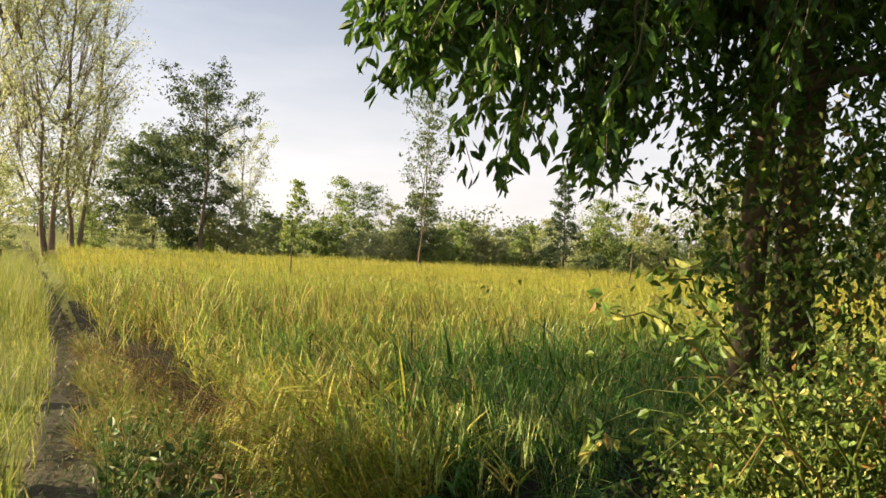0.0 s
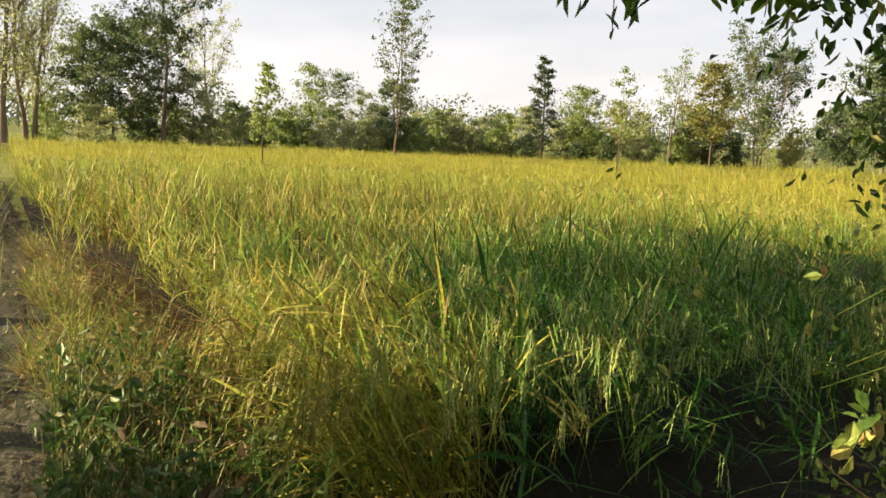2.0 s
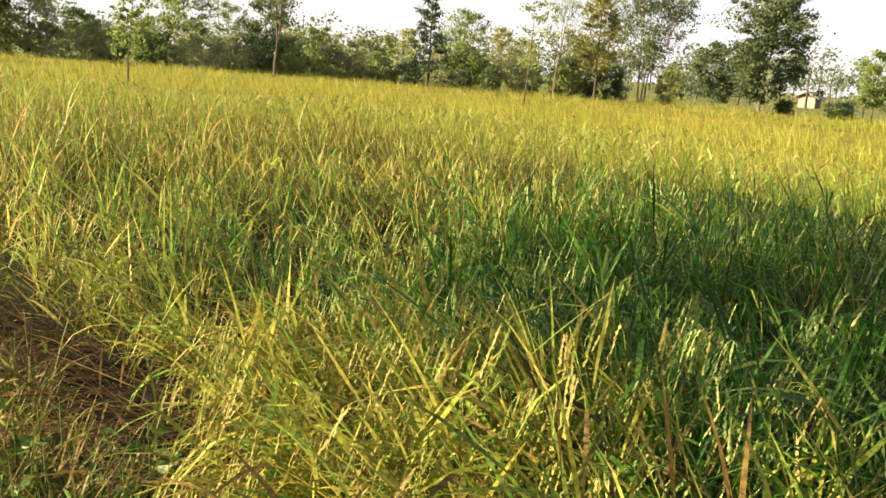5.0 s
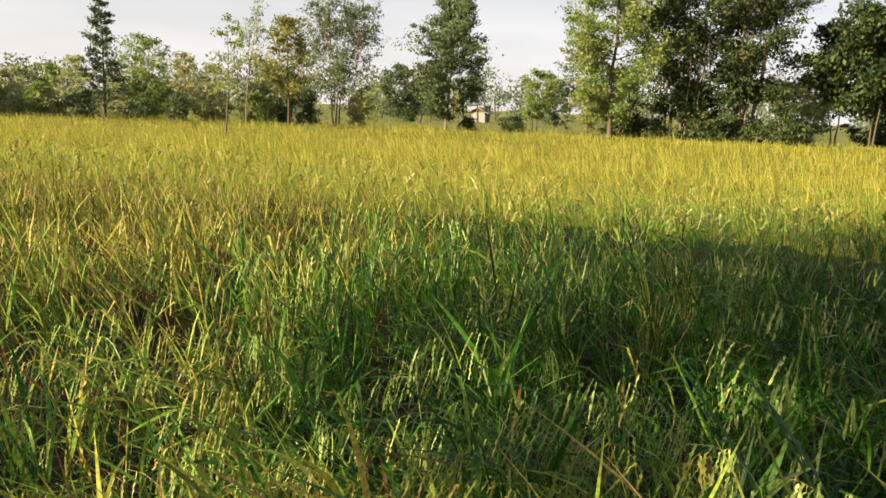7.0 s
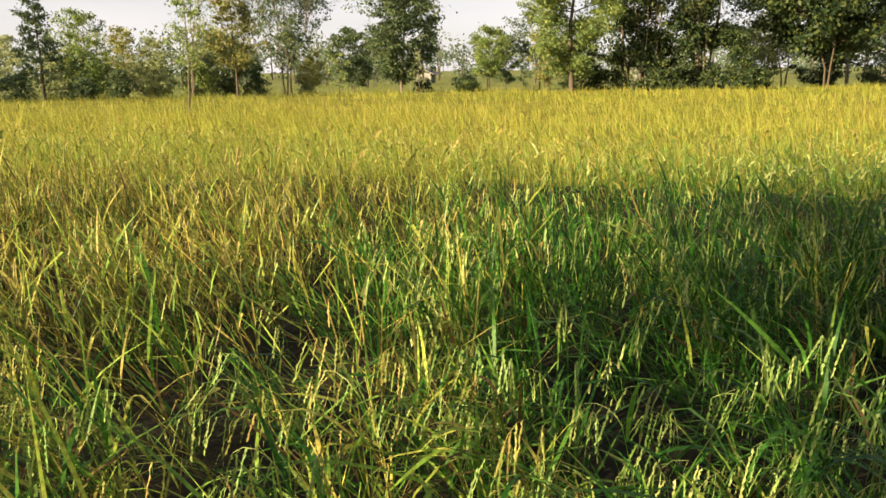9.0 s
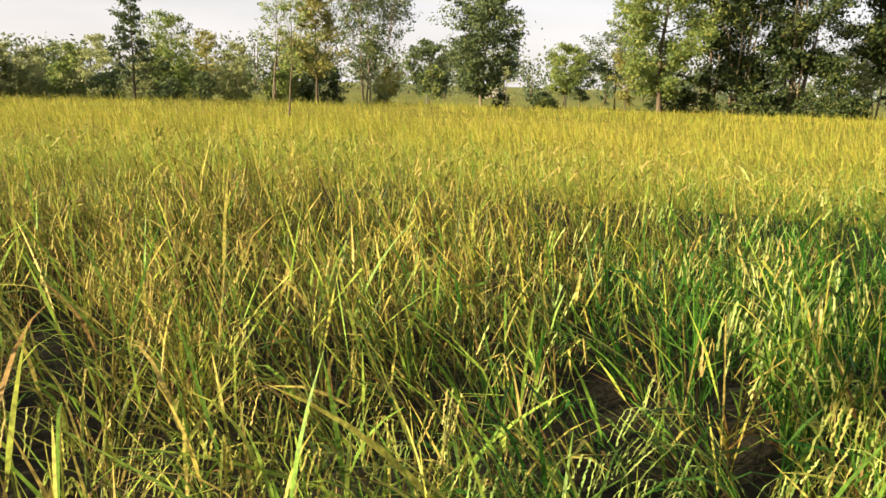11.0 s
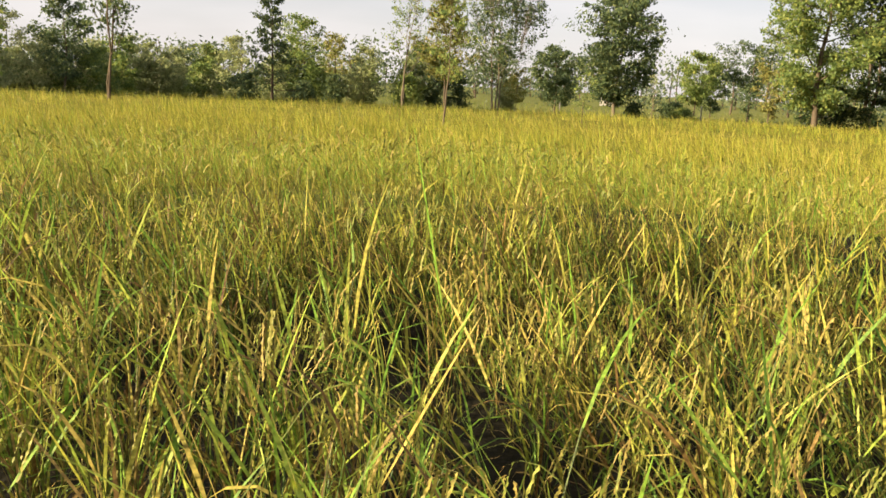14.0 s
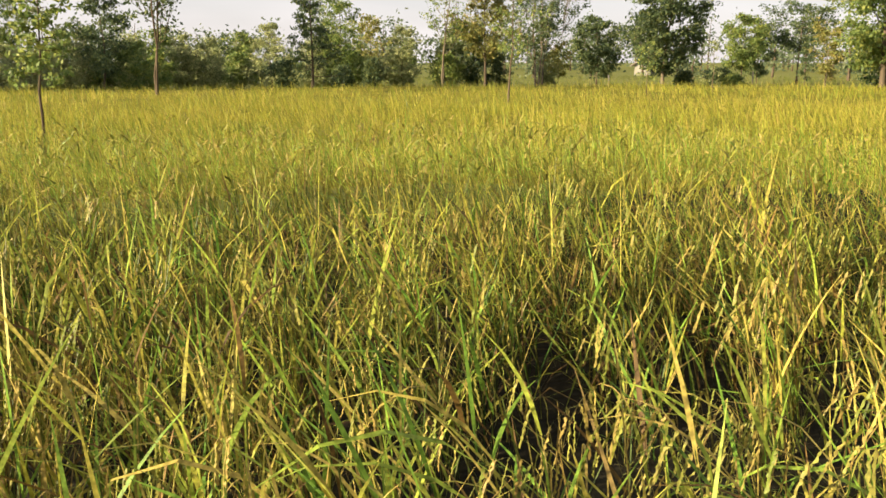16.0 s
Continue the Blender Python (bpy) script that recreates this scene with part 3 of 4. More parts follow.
plants(hills(0.24, 5.8, 7.2), 8, 1, 3, 0.019, 0.1, 1.5)
# the stand is thickest at its corner by the path
gx, gy = np.meshgrid(np.arange(-0.95, 0.3, 0.15), np.arange(3.55, 6.4, 0.15))
p = np.stack([gx.ravel(), gy.ravel()], -1) + rng.normal(0, 0.03, (gx.size, 2))
plants(p[in_rice(p) & (p[:, 0] > edge_x(p[:, 1]) + 0.08) & (from_line(p, WALKED) > 0.75)], 10, 4, 4, 0.0138, 0.3, 1.0)
# long stiff blades that stand out of the crop
p = scatter(rng, 20, -6, 14, 3, 16, 0.9, 4.0)
p = p[~is_green(p)]
k = len(p)
near_leaf.add(*strips(rng, np.column_stack([p, rng.uniform(0.3, 0.55, k) * crop_height(p)]), rng.uniform(0.35, 0.6, k), rng.uniform(0.011, 0.018, k),
                      np.where(rng.random(k) < 0.6, swirl(p), rng.uniform(0, 6.28, k)) + rng.normal(0, 0.5, k), np.abs(rng.normal(0.6, 0.35, k)), rng.uniform(0, 0.5, k), 5))
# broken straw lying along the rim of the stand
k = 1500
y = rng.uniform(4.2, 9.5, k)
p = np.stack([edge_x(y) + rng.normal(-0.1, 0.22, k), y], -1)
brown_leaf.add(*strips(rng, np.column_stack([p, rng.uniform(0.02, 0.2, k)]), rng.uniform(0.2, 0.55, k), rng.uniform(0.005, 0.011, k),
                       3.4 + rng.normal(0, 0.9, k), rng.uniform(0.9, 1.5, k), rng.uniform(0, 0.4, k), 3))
# seed heads hanging over the bare corner
k = 170
p = np.stack([rng.uniform(-0.4, 3.6, k), np.zeros(k)], -1)
p[:, 1] = near_y(p[:, 0]) + rng.uniform(-0.12, 0.6, k)
green_heads.add(*grain_heads(rng, np.column_stack([p, rng.uniform(0.42, 0.78, k)]), -1.7 + rng.normal(0, 0.7, k), rng.uniform(0.1, 0.5, k), rng.uniform(0.15, 0.24, k), 6, 7, 0.0075))
rice_leaves(0.018, 1, scatter(rng, 330, -9, 20, 3, 24, 6.6, 11, 0.26), (0.2, 0.38), (0.36, 0.62), 0.2)
rice_ears(scatter(rng, 50, -9, 20, 3, 24, 5.8, 11), 1, 3, 0.022)
rice_leaves(0.027, 1, scatter(rng, 135, -20, 34, 3, 40, 11, 22), (0.22, 0.38), (0.4, 0.62), 0.3)
rice_leaves(0.046, 1, scatter(rng, 52, -20, 48, 3, 42, 22, 60), (0.22, 0.36), (0.42, 0.62), 0.4)
crop = tagged(part("rice_crop", near_leaf, M["rice"]), "ripening yellow-green rice plants standing in the paddy", "rice", kind="stuff")
part("green_leaves", green_leaf, M["rice_green"], crop, "still green rice beside the tree, darkened where shade falls")
part("green_leaves", mid_green, M["rice_green"], crop, "still green rice beside the tree, darkened where shade falls")
part("rice_leaves", mid_leaf, M["rice"], crop)
part("rice_leaves", far_leaf, M["rice_far"], crop)
part("rice_stalks", stalks, M["stem"], crop)
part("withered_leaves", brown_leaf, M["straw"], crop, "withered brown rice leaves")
part("green_ears", green_heads, M["grain_green"], crop, "drooping green seed heads, lightened to look lit")
part("rice_ears", heads, M["grain"], crop, "drooping pale yellow-green seed heads")


def floor_place(u, w):
    y = 3.2 + 39 * u ** 1.6
    x0, x1 = edge_x(y) + 0.3, 48.0
    x = x0 + (x1 - x0) * w ** 1.5
    d = from_line(np.array([(x, y)]), WALKED)[0]
    inside = in_rice(np.array([(x, y)]))[0]
    z = np.interp(d, [8.0, 12, 22], [-0.25, 0.2, 0.5]) if inside else -0.3
    return x, y, z + 0.07 * noise.noise((x * 2.1, y * 2.1, 9)) + 0.05 * noise.noise((x * 6, y * 6, 4))


pile = Pile()
pile.add(*sheet(170, 190, floor_place))
part("lower_leaves", pile, M["under"], crop, smooth=True)


# ---- verge grass ----
def grass(rng, p, long, width, segs, lean=0.25, z=0.0):
    k = len(p)
    return strips(rng, np.column_stack([p, np.full(k, z)]), rng.uniform(*long, k), width * rng.uniform(0.6, 1.4, k), rng.uniform(0, 2 * np.pi, k),
                  np.abs(rng.normal(lean, 0.25, k)), rng.uniform(0, 1.3, k), segs)


rng = np.random.default_rng(11)
k = 84000
p = np.stack([rng.uniform(-4.8, -0.7, k), rng.uniform(3.2, 11.0, k)], -1)
gap = edge_x(p[:, 1]) - p[:, 0]
d = from_line(p, TRACK)
p = p[(gap > 0.2 + 0.25 * rng.random(len(p))) & (d > 0.2 + 0.1 * np.sin(p[:, 1] * 3)) & (p[:, 0] > np.interp(p[:, 1], TRACK[:, 1], TRACK[:, 0]))]
p = p[rng.random(len(p)) < np.clip((p[:, 1] - 3.9) / 1.6, 0.12, 1)]
pile = Pile()
short = rng.random(len(p)) < 0.5
tuft = np.array([0.62 + 1.3 * noise.noise((x * 3.1, y * 3.1, 2.2)) for x, y in p]).clip(0.06, 1)
keep = rng.random(len(p)) < tuft
p, short = p[keep], short[keep]
pile.add(*grass(rng, p[short], (0.08, 0.26), 0.009, 3, 1.0))
pile.add(*grass(rng, p[~short], (0.16, 0.44), 0.008, 3, 0.6))
at = p[rng.random(len(p)) < 0.12]
pile.add(*leaves(rng, np.column_stack([at, rng.uniform(0.03, 0.25, len(at))]), 0.06, 0.35, 0.1))
p = p[rng.random(len(p)) < 0.25]
greens = Pile()
greens.add(*grass(rng, p, (0.12, 0.42), 0.006, 3, 0.5))
tagged(part("verge_grass", greens, M["verge"]), "green grass mixed into the dry verge", "grass", kind="stuff")
tagged(part("dry_grass", pile, M["dry"]), "dry reddish-brown grass on the verge of the path", "grass", kind="stuff")

k = 60000
p = np.stack([rng.uniform(-14, 1.0, k), rng.uniform(1.5, 22, k) ** 1.0], -1)
tx = np.interp(p[:, 1], TRACK[:, 1], TRACK[:, 0])
d = from_line(p, TRACK)
left = (p[:, 0] < tx) & (d > 0.1 + 0.1 * rng.random(k)) & (d < 3.2)
p = p[left]
pile = Pile()
k = len(p)
tall = np.clip((p[:, 1] - 9.0) / 3.0, 0.36, 1)
pile.add(*strips(rng, np.column_stack([p, np.zeros(k)]), rng.uniform(0.5, 0.95, k) * tall, 0.009 * rng.uniform(0.6, 1.4, k), rng.uniform(0, 2 * np.pi, k),
                 np.abs(rng.normal(0.2, 0.2, k)), rng.uniform(0, 0.9, k), 3))
tagged(part("verge_grass", pile, M["verge"]), "tall pale green grass along the path", "grass", kind="stuff")

# grass right of the path further on, between path and rice
k = 16000
p = np.stack([rng.uniform(-20, -3, k), rng.uniform(8.5, 38, k)], -1)
tx = np.interp(p[:, 1], TRACK[:, 1], TRACK[:, 0])
p = p[(p[:, 0] > tx + 0.45) & (p[:, 0] < edge_x(p[:, 1]) + 0.3)]
pile = Pile()
pile.add(*grass(rng, p, (0.35, 0.8), 0.012, 3, 0.2))
tagged(part("verge_grass", pile, M["verge"]), "pale green grass between path and rice", "grass", kind="stuff")

# low meadow grass beyond the rice
k = 45000
r, a = 26 + 60 * rng.random(k) ** 1.3, rng.uniform(-0.3, 2.4, k)
p = np.stack([r * np.cos(a) - 3, r * np.sin(a) + 6], -1)
p = p[~in_rice(p)]
pile = Pile()
pile.add(*grass(rng, p, (0.12, 0.42), 0.05, 1, 0.3))
tagged(part("meadow_grass", pile, M["verge"]), "short yellow-green grass beyond the paddy", "grass", kind="stuff")


# bund along the far side
def bund_place(u, w):
    x = -20 + 69 * u
    y = float(far_y(x)) + 0.35 + (w - 0.5) * 1.0
    return x, y, 0.36 * (1 - (2 * w - 1) ** 2) + 0.07 * noise.noise((x * 1.5, y * 1.5, 2)) - 0.03


pile = Pile()
pile.add(*sheet(160, 6, bund_place))
tagged(part("bund", pile, M["bund"], smooth=True), "low earth bund along the far side of the paddy", "bund", kind="structure")


# ---- trees ----
def shape_of(kind, u):
    """Half width of a crown, 0 to 1, at u from its foot to its top."""
    if kind == "cone":
        return 0.12 + 0.88 * (1 - u) ** 0.9
    if kind == "flat":
        return 0.35 + 0.65 * math.sin(math.pi * min(1, 0.15 + 0.7 * u))
    if kind in ("vase", "steep"):
        return 0.3 + 0.7 * math.sin(math.pi * (0.1 + 0.75 * u ** 0.8))
    return max(0.15, math.sin(math.pi * (0.12 + 0.8 * u)))


def tree(name, x, y, h, wide, kind="round", foot=0.3, leaf="leaf_mid", bark="bark", limbs=14, puffs=5, per=40, size=0.2, spread=0.35,
         girth=None, stems=1, seed=0, label="", category="tree", group="", lean=0.0, base=0.0, flat=0.6):
    """A tree: tapered trunk or stems with limbs, and a crown of leaf clumps held by the limbs' ends."""
    rng = np.random.default_rng(seed)
    top = base_of(name, x, y, base)
    wood, crown = Pile(), Pile()
    girth = girth or h * (0.006 if kind == "steep" and wide < 3.2 else 0.0115 if h > 4.2 else 0.0085)
    for stem in range(stems):
        out = 0.0 if stems == 1 else wide * (0.2 if wide > 3.1 else 0.1)
        ang = rng.uniform(0, 6.28)
        sway = rng.normal(0, 0.015 * h, (9, 2)).cumsum(0) * 0.5
        sway -= sway[0]
        u = np.linspace(0, 1, 9)
        stem_h = h * (0.96 if stem == 0 else rng.uniform(0.72, 0.95))
        px = math.cos(ang) * out * (0.2 + 0.95 * u ** 1.5) * (stems > 1) + sway[:, 0] + lean * h * u
        py = math.sin(ang) * out * (0.2 + 0.95 * u ** 1.5) * (stems > 1) + sway[:, 1]
        spine = np.stack([px, py, u * stem_h - 0.1], 1)
        r = girth * (1 - 0.88 * u ** 0.9) * (1 + 0.5 * np.exp(-u * 14)) / math.sqrt(stems)
        wood.add(*tube(spine, r, 7))
        for i in range(max(3, limbs // stems)):
            v = (i + rng.uniform(0, 0.9)) / max(3, limbs // stems)
            z0 = foot + (0.97 - foot) * v
            a = i * 2.4 + rng.normal(0, 0.4) + stem
            reach = wide / 2 * shape_of(kind, v) * rng.uniform(0.65, 1.12) / (1 if stems == 1 else 1.35)
            start = np.array([np.interp(z0 * h / stem_h, u, spine[:, c]) for c in range(3)])
            rise = {"cone": 0.15, "flat": 0.3, "vase": 0.9, "steep": 2.2}.get(kind, 0.55) * reach * rng.uniform(0.4, 1.2)
            t = np.linspace(0, 1, 5)
            start[2] -= rise * 0.6
            line = start + np.stack([math.cos(a) * reach * t, math.sin(a) * reach * t, rise * t ** 1.4], 1)
            line[1:] += rng.normal(0, 0.05 * reach, (4, 3))
            n = int(per * puffs * 0.22)
            loose = line[rng.integers(1, 5, n)] + rng.uniform(-1, 1, (n, 3)) * rng.uniform(0, 0.17, (n, 1)) * reach * (1, 1, 0.8)
            loose[:, 2] = np.minimum(loose[:, 2], h)
            crown.add(*flakes(rng, loose, size * 0.85))
            wood.add(*tube(line, girth * 0.3 * (1 - 0.85 * t) * (1.1 - 0.6 * v) / math.sqrt(stems), 5))
            for _ in range(puffs * 2):
                s = rng.uniform(0.3, 1.0) ** 0.8
                c = np.array([np.interp(s, t, line[:, q]) for q in range(3)]) + rng.normal(0, 0.16 * reach, 3) * (1, 1, 0.7)
                c[2] = min(c[2], h * 1.0)
                n = int(per * 0.55 * rng.uniform(0.3, 1.7))
                ball = rng.normal(0, 1, (n, 3))
                ball *= (rng.random(n) ** 0.45 / np.linalg.norm(ball, axis=1))[:, None] * 1.5
                pts = c + ball * (spread, spread, spread * flat) * rng.uniform(0.35, 1.35)
                crown.add(*flakes(rng, pts, size))
                if s > 0.75:
                    tip = np.array([np.interp(0.5 * s, t, line[:, q]) for q in range(3)])
                    wood.add(*tube(np.linspace(tip, c, 3), girth * np.array([0.1, 0.07, 0.02]), 4))
    part("trunk", wood, M[bark], top, smooth=True)
    part("crown", crown, M[leaf], top)
    return tagged(top, label, category, group)


ROW = "trees beyond the paddy"
# name, x, y, height, crown width, shape, crown foot, leaf, bark, limbs, puffs, leaves a puff, leaf size, puff spread, stems, label
TREES = [
    ("tree", -21.2, 41.9, 18, 8.0, "steep", 0.2, "leaf_light", "bark_pale", 40, 11, 34, 0.17, 1.0, 2, "tall slender tree with airy green foliage paled for haze"),
    ("tree", -21.8, 46.0, 16, 6.5, "steep", 0.2, "leaf_light", "bark_pale", 32, 10, 34, 0.17, 0.95, 2, "tall slender tree with airy green foliage paled for haze"),
    ("tree", -26.5, 44.0, 17, 7.0, "steep", 0.15, "leaf_light", "bark_pale", 32, 10, 34, 0.17, 0.95, 1, "tall slender tree with airy green foliage paled for haze"),
    ("tree", -19.4, 34.0, 4.6, 3.4, "round", 0.15, "leaf_light", "bark", 16, 5, 40, 0.14, 0.35, 1, "small bushy pale green tree by the path"),
    ("tree", -19.3, 51.5, 8.2, 8.4, "flat", 0.18, "leaf_dark", "bark", 44, 8, 80, 0.22, 0.5, 1, "broad dark green spreading tree"),
    ("tree", -14.4, 46.0, 11.6, 6.2, "vase", 0.5, "leaf_dark", "bark", 15, 7, 60, 0.2, 0.42, 1, "tall bare-trunked tree with tiered open crown"),
    ("tree", -15.5, 60.0, 10.2, 5.6, "steep", 0.45, "leaf_light", "bark_pale", 18, 5, 36, 0.18, 0.42, 1, "slender tree with an airy fan crown"),
    ("tree", -14.8, 53.0, 5.2, 3.8, "round", 0.1, "leaf_light", "bark", 18, 6, 50, 0.18, 0.4, 1, "bushy yellow-green tree beyond the paddy"),
    ("tree", -4.27, 21.9, 3.35, 1.25, "cone", 0.42, "leaf_mid", "bark", 26, 3, 26, 0.1, 0.13, 1, "young pointed tree standing in the rice"),
    ("tree", -6.7, 57.6, 6.1, 4.4, "flat", 0.4, "leaf_mid", "bark", 18, 6, 46, 0.19, 0.42, 1, "flat-crowned tree with layered boughs"),
    ("tree", -4.1, 59.9, 4.9, 2.4, "round", 0.3, "leaf_light", "bark", 10, 5, 40, 0.17, 0.35, 1, "small open-crowned pale green tree"),
    ("tree", -1.1, 35.5, 9.6, 3.1, "steep", 0.3, "leaf_dark", "bark", 40, 4, 22, 0.15, 0.24, 2, "tall thin tree with sparse feathery foliage"),
    ("tree", -1.7, 50.5, 4.9, 2.8, "round", 0.2, "leaf_dark", "bark", 16, 6, 50, 0.17, 0.36, 1, "dense dark green small tree"),
    ("tree", 6.5, 26.6, 4.1, 1.3, "round", 0.4, "leaf_mid", "bark", 12, 4, 18, 0.1, 0.2, 1, "thin sapling with few leaves standing in the rice"),
    ("tree", 7.0, 45.2, 6.3, 3.2, "cone", 0.16, "leaf_dark", "bark", 34, 4, 28, 0.17, 0.24, 1, "pointed dark green tree in ragged open tiers"),
    ("tree", 11.2, 53.0, 5.2, 3.6, "round", 0.25, "leaf_mid", "bark", 18, 6, 44, 0.18, 0.4, 1, "rounded airy green tree"),
    ("tree", 14.3, 56.1, 4.6, 2.4, "round", 0.25, "leaf_dry", "bark", 12, 5, 44, 0.18, 0.36, 1, "small tree with browning leaves"),
    ("tree", 14.3, 51.5, 3.7, 2.1, "round", 0.1, "leaf_light", "bark", 12, 6, 46, 0.17, 0.34, 1, "bushy yellow-green small tree"),
    ("tree", 15.2, 48.2, 6.9, 3.8, "steep", 0.42, "leaf_mid", "bark_pale", 16, 4, 26, 0.15, 0.34, 2, "airy grey-stemmed tree with thin foliage"),
    ("tree", 17.7, 47.6, 6.6, 3.6, "round", 0.28, "leaf_dry", "bark", 22, 6, 50, 0.18, 0.38, 1, "rounded tree with ochre yellowing leaves"),
    ("tree", 18.9, 52.0, 3.9, 4.0, "round", 0.1, "leaf_dark", "bark", 20, 7, 56, 0.19, 0.4, 1, "dense dark green bushy tree"),
    ("tree", 19.3, 44.8, 8.2, 5.8, "steep", 0.34, "leaf_dark", "bark_pale", 32, 7, 48, 0.16, 0.42, 3, "open many-stemmed tree with yellow-green leaves"),
    ("tree", 22.6, 47.7, 2.8, 1.8, "round", 0.3, "leaf_dry", "bark", 9, 4, 40, 0.15, 0.28, 1, "small tree with browning leaves"),
    ("tree", 26.9, 49.6, 4.3, 4.0, "round", 0.2, "leaf_dark", "bark", 20, 7, 60, 0.19, 0.4, 1, "round dense dark green tree"),
    ("tree", 23.9, 40.2, 7.6, 4.8, "round", 0.16, "leaf_dark", "bark_pale", 32, 9, 60, 0.2, 0.46, 1, "tall dense oval dark green tree"),
    ("tree", 12.2, 28.0, 2.3, 0.9, "round", 0.45, "leaf_mid", "bark", 8, 3, 18, 0.09, 0.16, 1, "small sapling standing in the rice"),
    ("tree", 17.7, 30.8, 2.5, 1.0, "cone", 0.3, "leaf_light", "bark_pale", 10, 3, 14, 0.08, 0.16, 1, "thin pale sapling with few leaves"),
    ("tree", 37.0, 47.4, 4.7, 3.2, "round", 0.25, "leaf_mid", "bark", 18, 7, 60, 0.18, 0.38, 1, "round green tree lit on one side"),
    ("tree", 40.1, 48.8, 3.9, 2.6, "round", 0.2, "leaf_dark", "bark", 14, 6, 56, 0.18, 0.38, 1, "dark round small tree"),
    ("tree", 41.8, 46.9, 5.5, 5.0, "flat", 0.45, "leaf_dark", "bark", 18, 6, 50, 0.18, 0.42, 1, "flat-topped dark green tree"),
    ("tree", 31.1, 36.4, 3.7, 2.0, "vase", 0.2, "leaf_dry", "bark_pale", 14, 5, 40, 0.14, 0.26, 2, "shrubby tree with orange-brown leaves"),
    ("tree", 28.6, 35.6, 2.5, 1.0, "round", 0.3, "leaf_dark", "bark", 8, 4, 26, 0.12, 0.2, 1, "small dark green sapling in grass"),
    # clump: sunlit trees are coloured leaf_mid, shaded ones leaf_deep
    ("tree", 25.6, 29.5, 10.2, 4.8, "round", 0.14, "leaf_mid", "bark", 36, 9, 92, 0.165, 0.42, 1, "tall leafy tree, boughs coloured yellow-green as if sunlit"),
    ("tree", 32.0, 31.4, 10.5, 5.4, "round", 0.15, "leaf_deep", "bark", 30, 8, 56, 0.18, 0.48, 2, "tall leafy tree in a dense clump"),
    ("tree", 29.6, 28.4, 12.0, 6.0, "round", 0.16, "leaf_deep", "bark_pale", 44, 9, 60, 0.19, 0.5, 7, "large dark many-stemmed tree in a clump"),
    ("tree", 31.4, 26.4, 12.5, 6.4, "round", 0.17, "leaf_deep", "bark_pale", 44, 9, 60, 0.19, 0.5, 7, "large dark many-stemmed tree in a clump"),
    ("tree", 33.8, 28.2, 10.5, 5.0, "round", 0.12, "leaf_mid", "bark_pale", 30, 7, 50, 0.17, 0.46, 4, "tall tree with pale limbs and green foliage"),
    ("tree", 36.7, 26.2, 4.6, 2.4, "round", 0.4, "leaf_light", "bark_pale", 14, 5, 44, 0.15, 0.34, 1, "small tree with yellow-green crown and pale trunk"),
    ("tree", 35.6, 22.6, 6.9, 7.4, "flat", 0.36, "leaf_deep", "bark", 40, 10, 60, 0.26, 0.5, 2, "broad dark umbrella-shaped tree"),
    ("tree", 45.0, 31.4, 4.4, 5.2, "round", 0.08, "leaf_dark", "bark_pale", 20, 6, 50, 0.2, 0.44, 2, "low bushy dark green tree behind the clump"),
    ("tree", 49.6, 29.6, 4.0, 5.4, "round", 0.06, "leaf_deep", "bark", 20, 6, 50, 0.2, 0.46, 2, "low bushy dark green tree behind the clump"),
    ("tree", 51.5, 26.4, 4.6, 5.6, "round", 0.08, "leaf_dark", "bark", 20, 6, 50, 0.2, 0.46, 2, "low bushy dark green tree behind the clump"),
    ("tree", 44.0, 29.0, 7.0, 4.6, "round", 0.3, "leaf_mid", "bark_pale", 18, 6, 46, 0.19, 0.42, 2, "leafy tree with pale trunks"),
    ("tree", 47.0, 26.5, 7.4, 4.6, "round", 0.35, "leaf_dark", "bark_pale", 18, 6, 46, 0.19, 0.42, 2, "leafy tree with pale trunks"),
]
for i, (name, x, y, h, wide, kind, foot, leaf, bark, limbs, puffs, per, size, spread, stems, label) in enumerate(TREES):
    tree(name, x, y, h, wide, kind, foot, leaf, bark, limbs, puffs, int(per * 0.9), size * 0.83, spread * 0.85, None, stems, 100 + i, label, "tree", ROW)

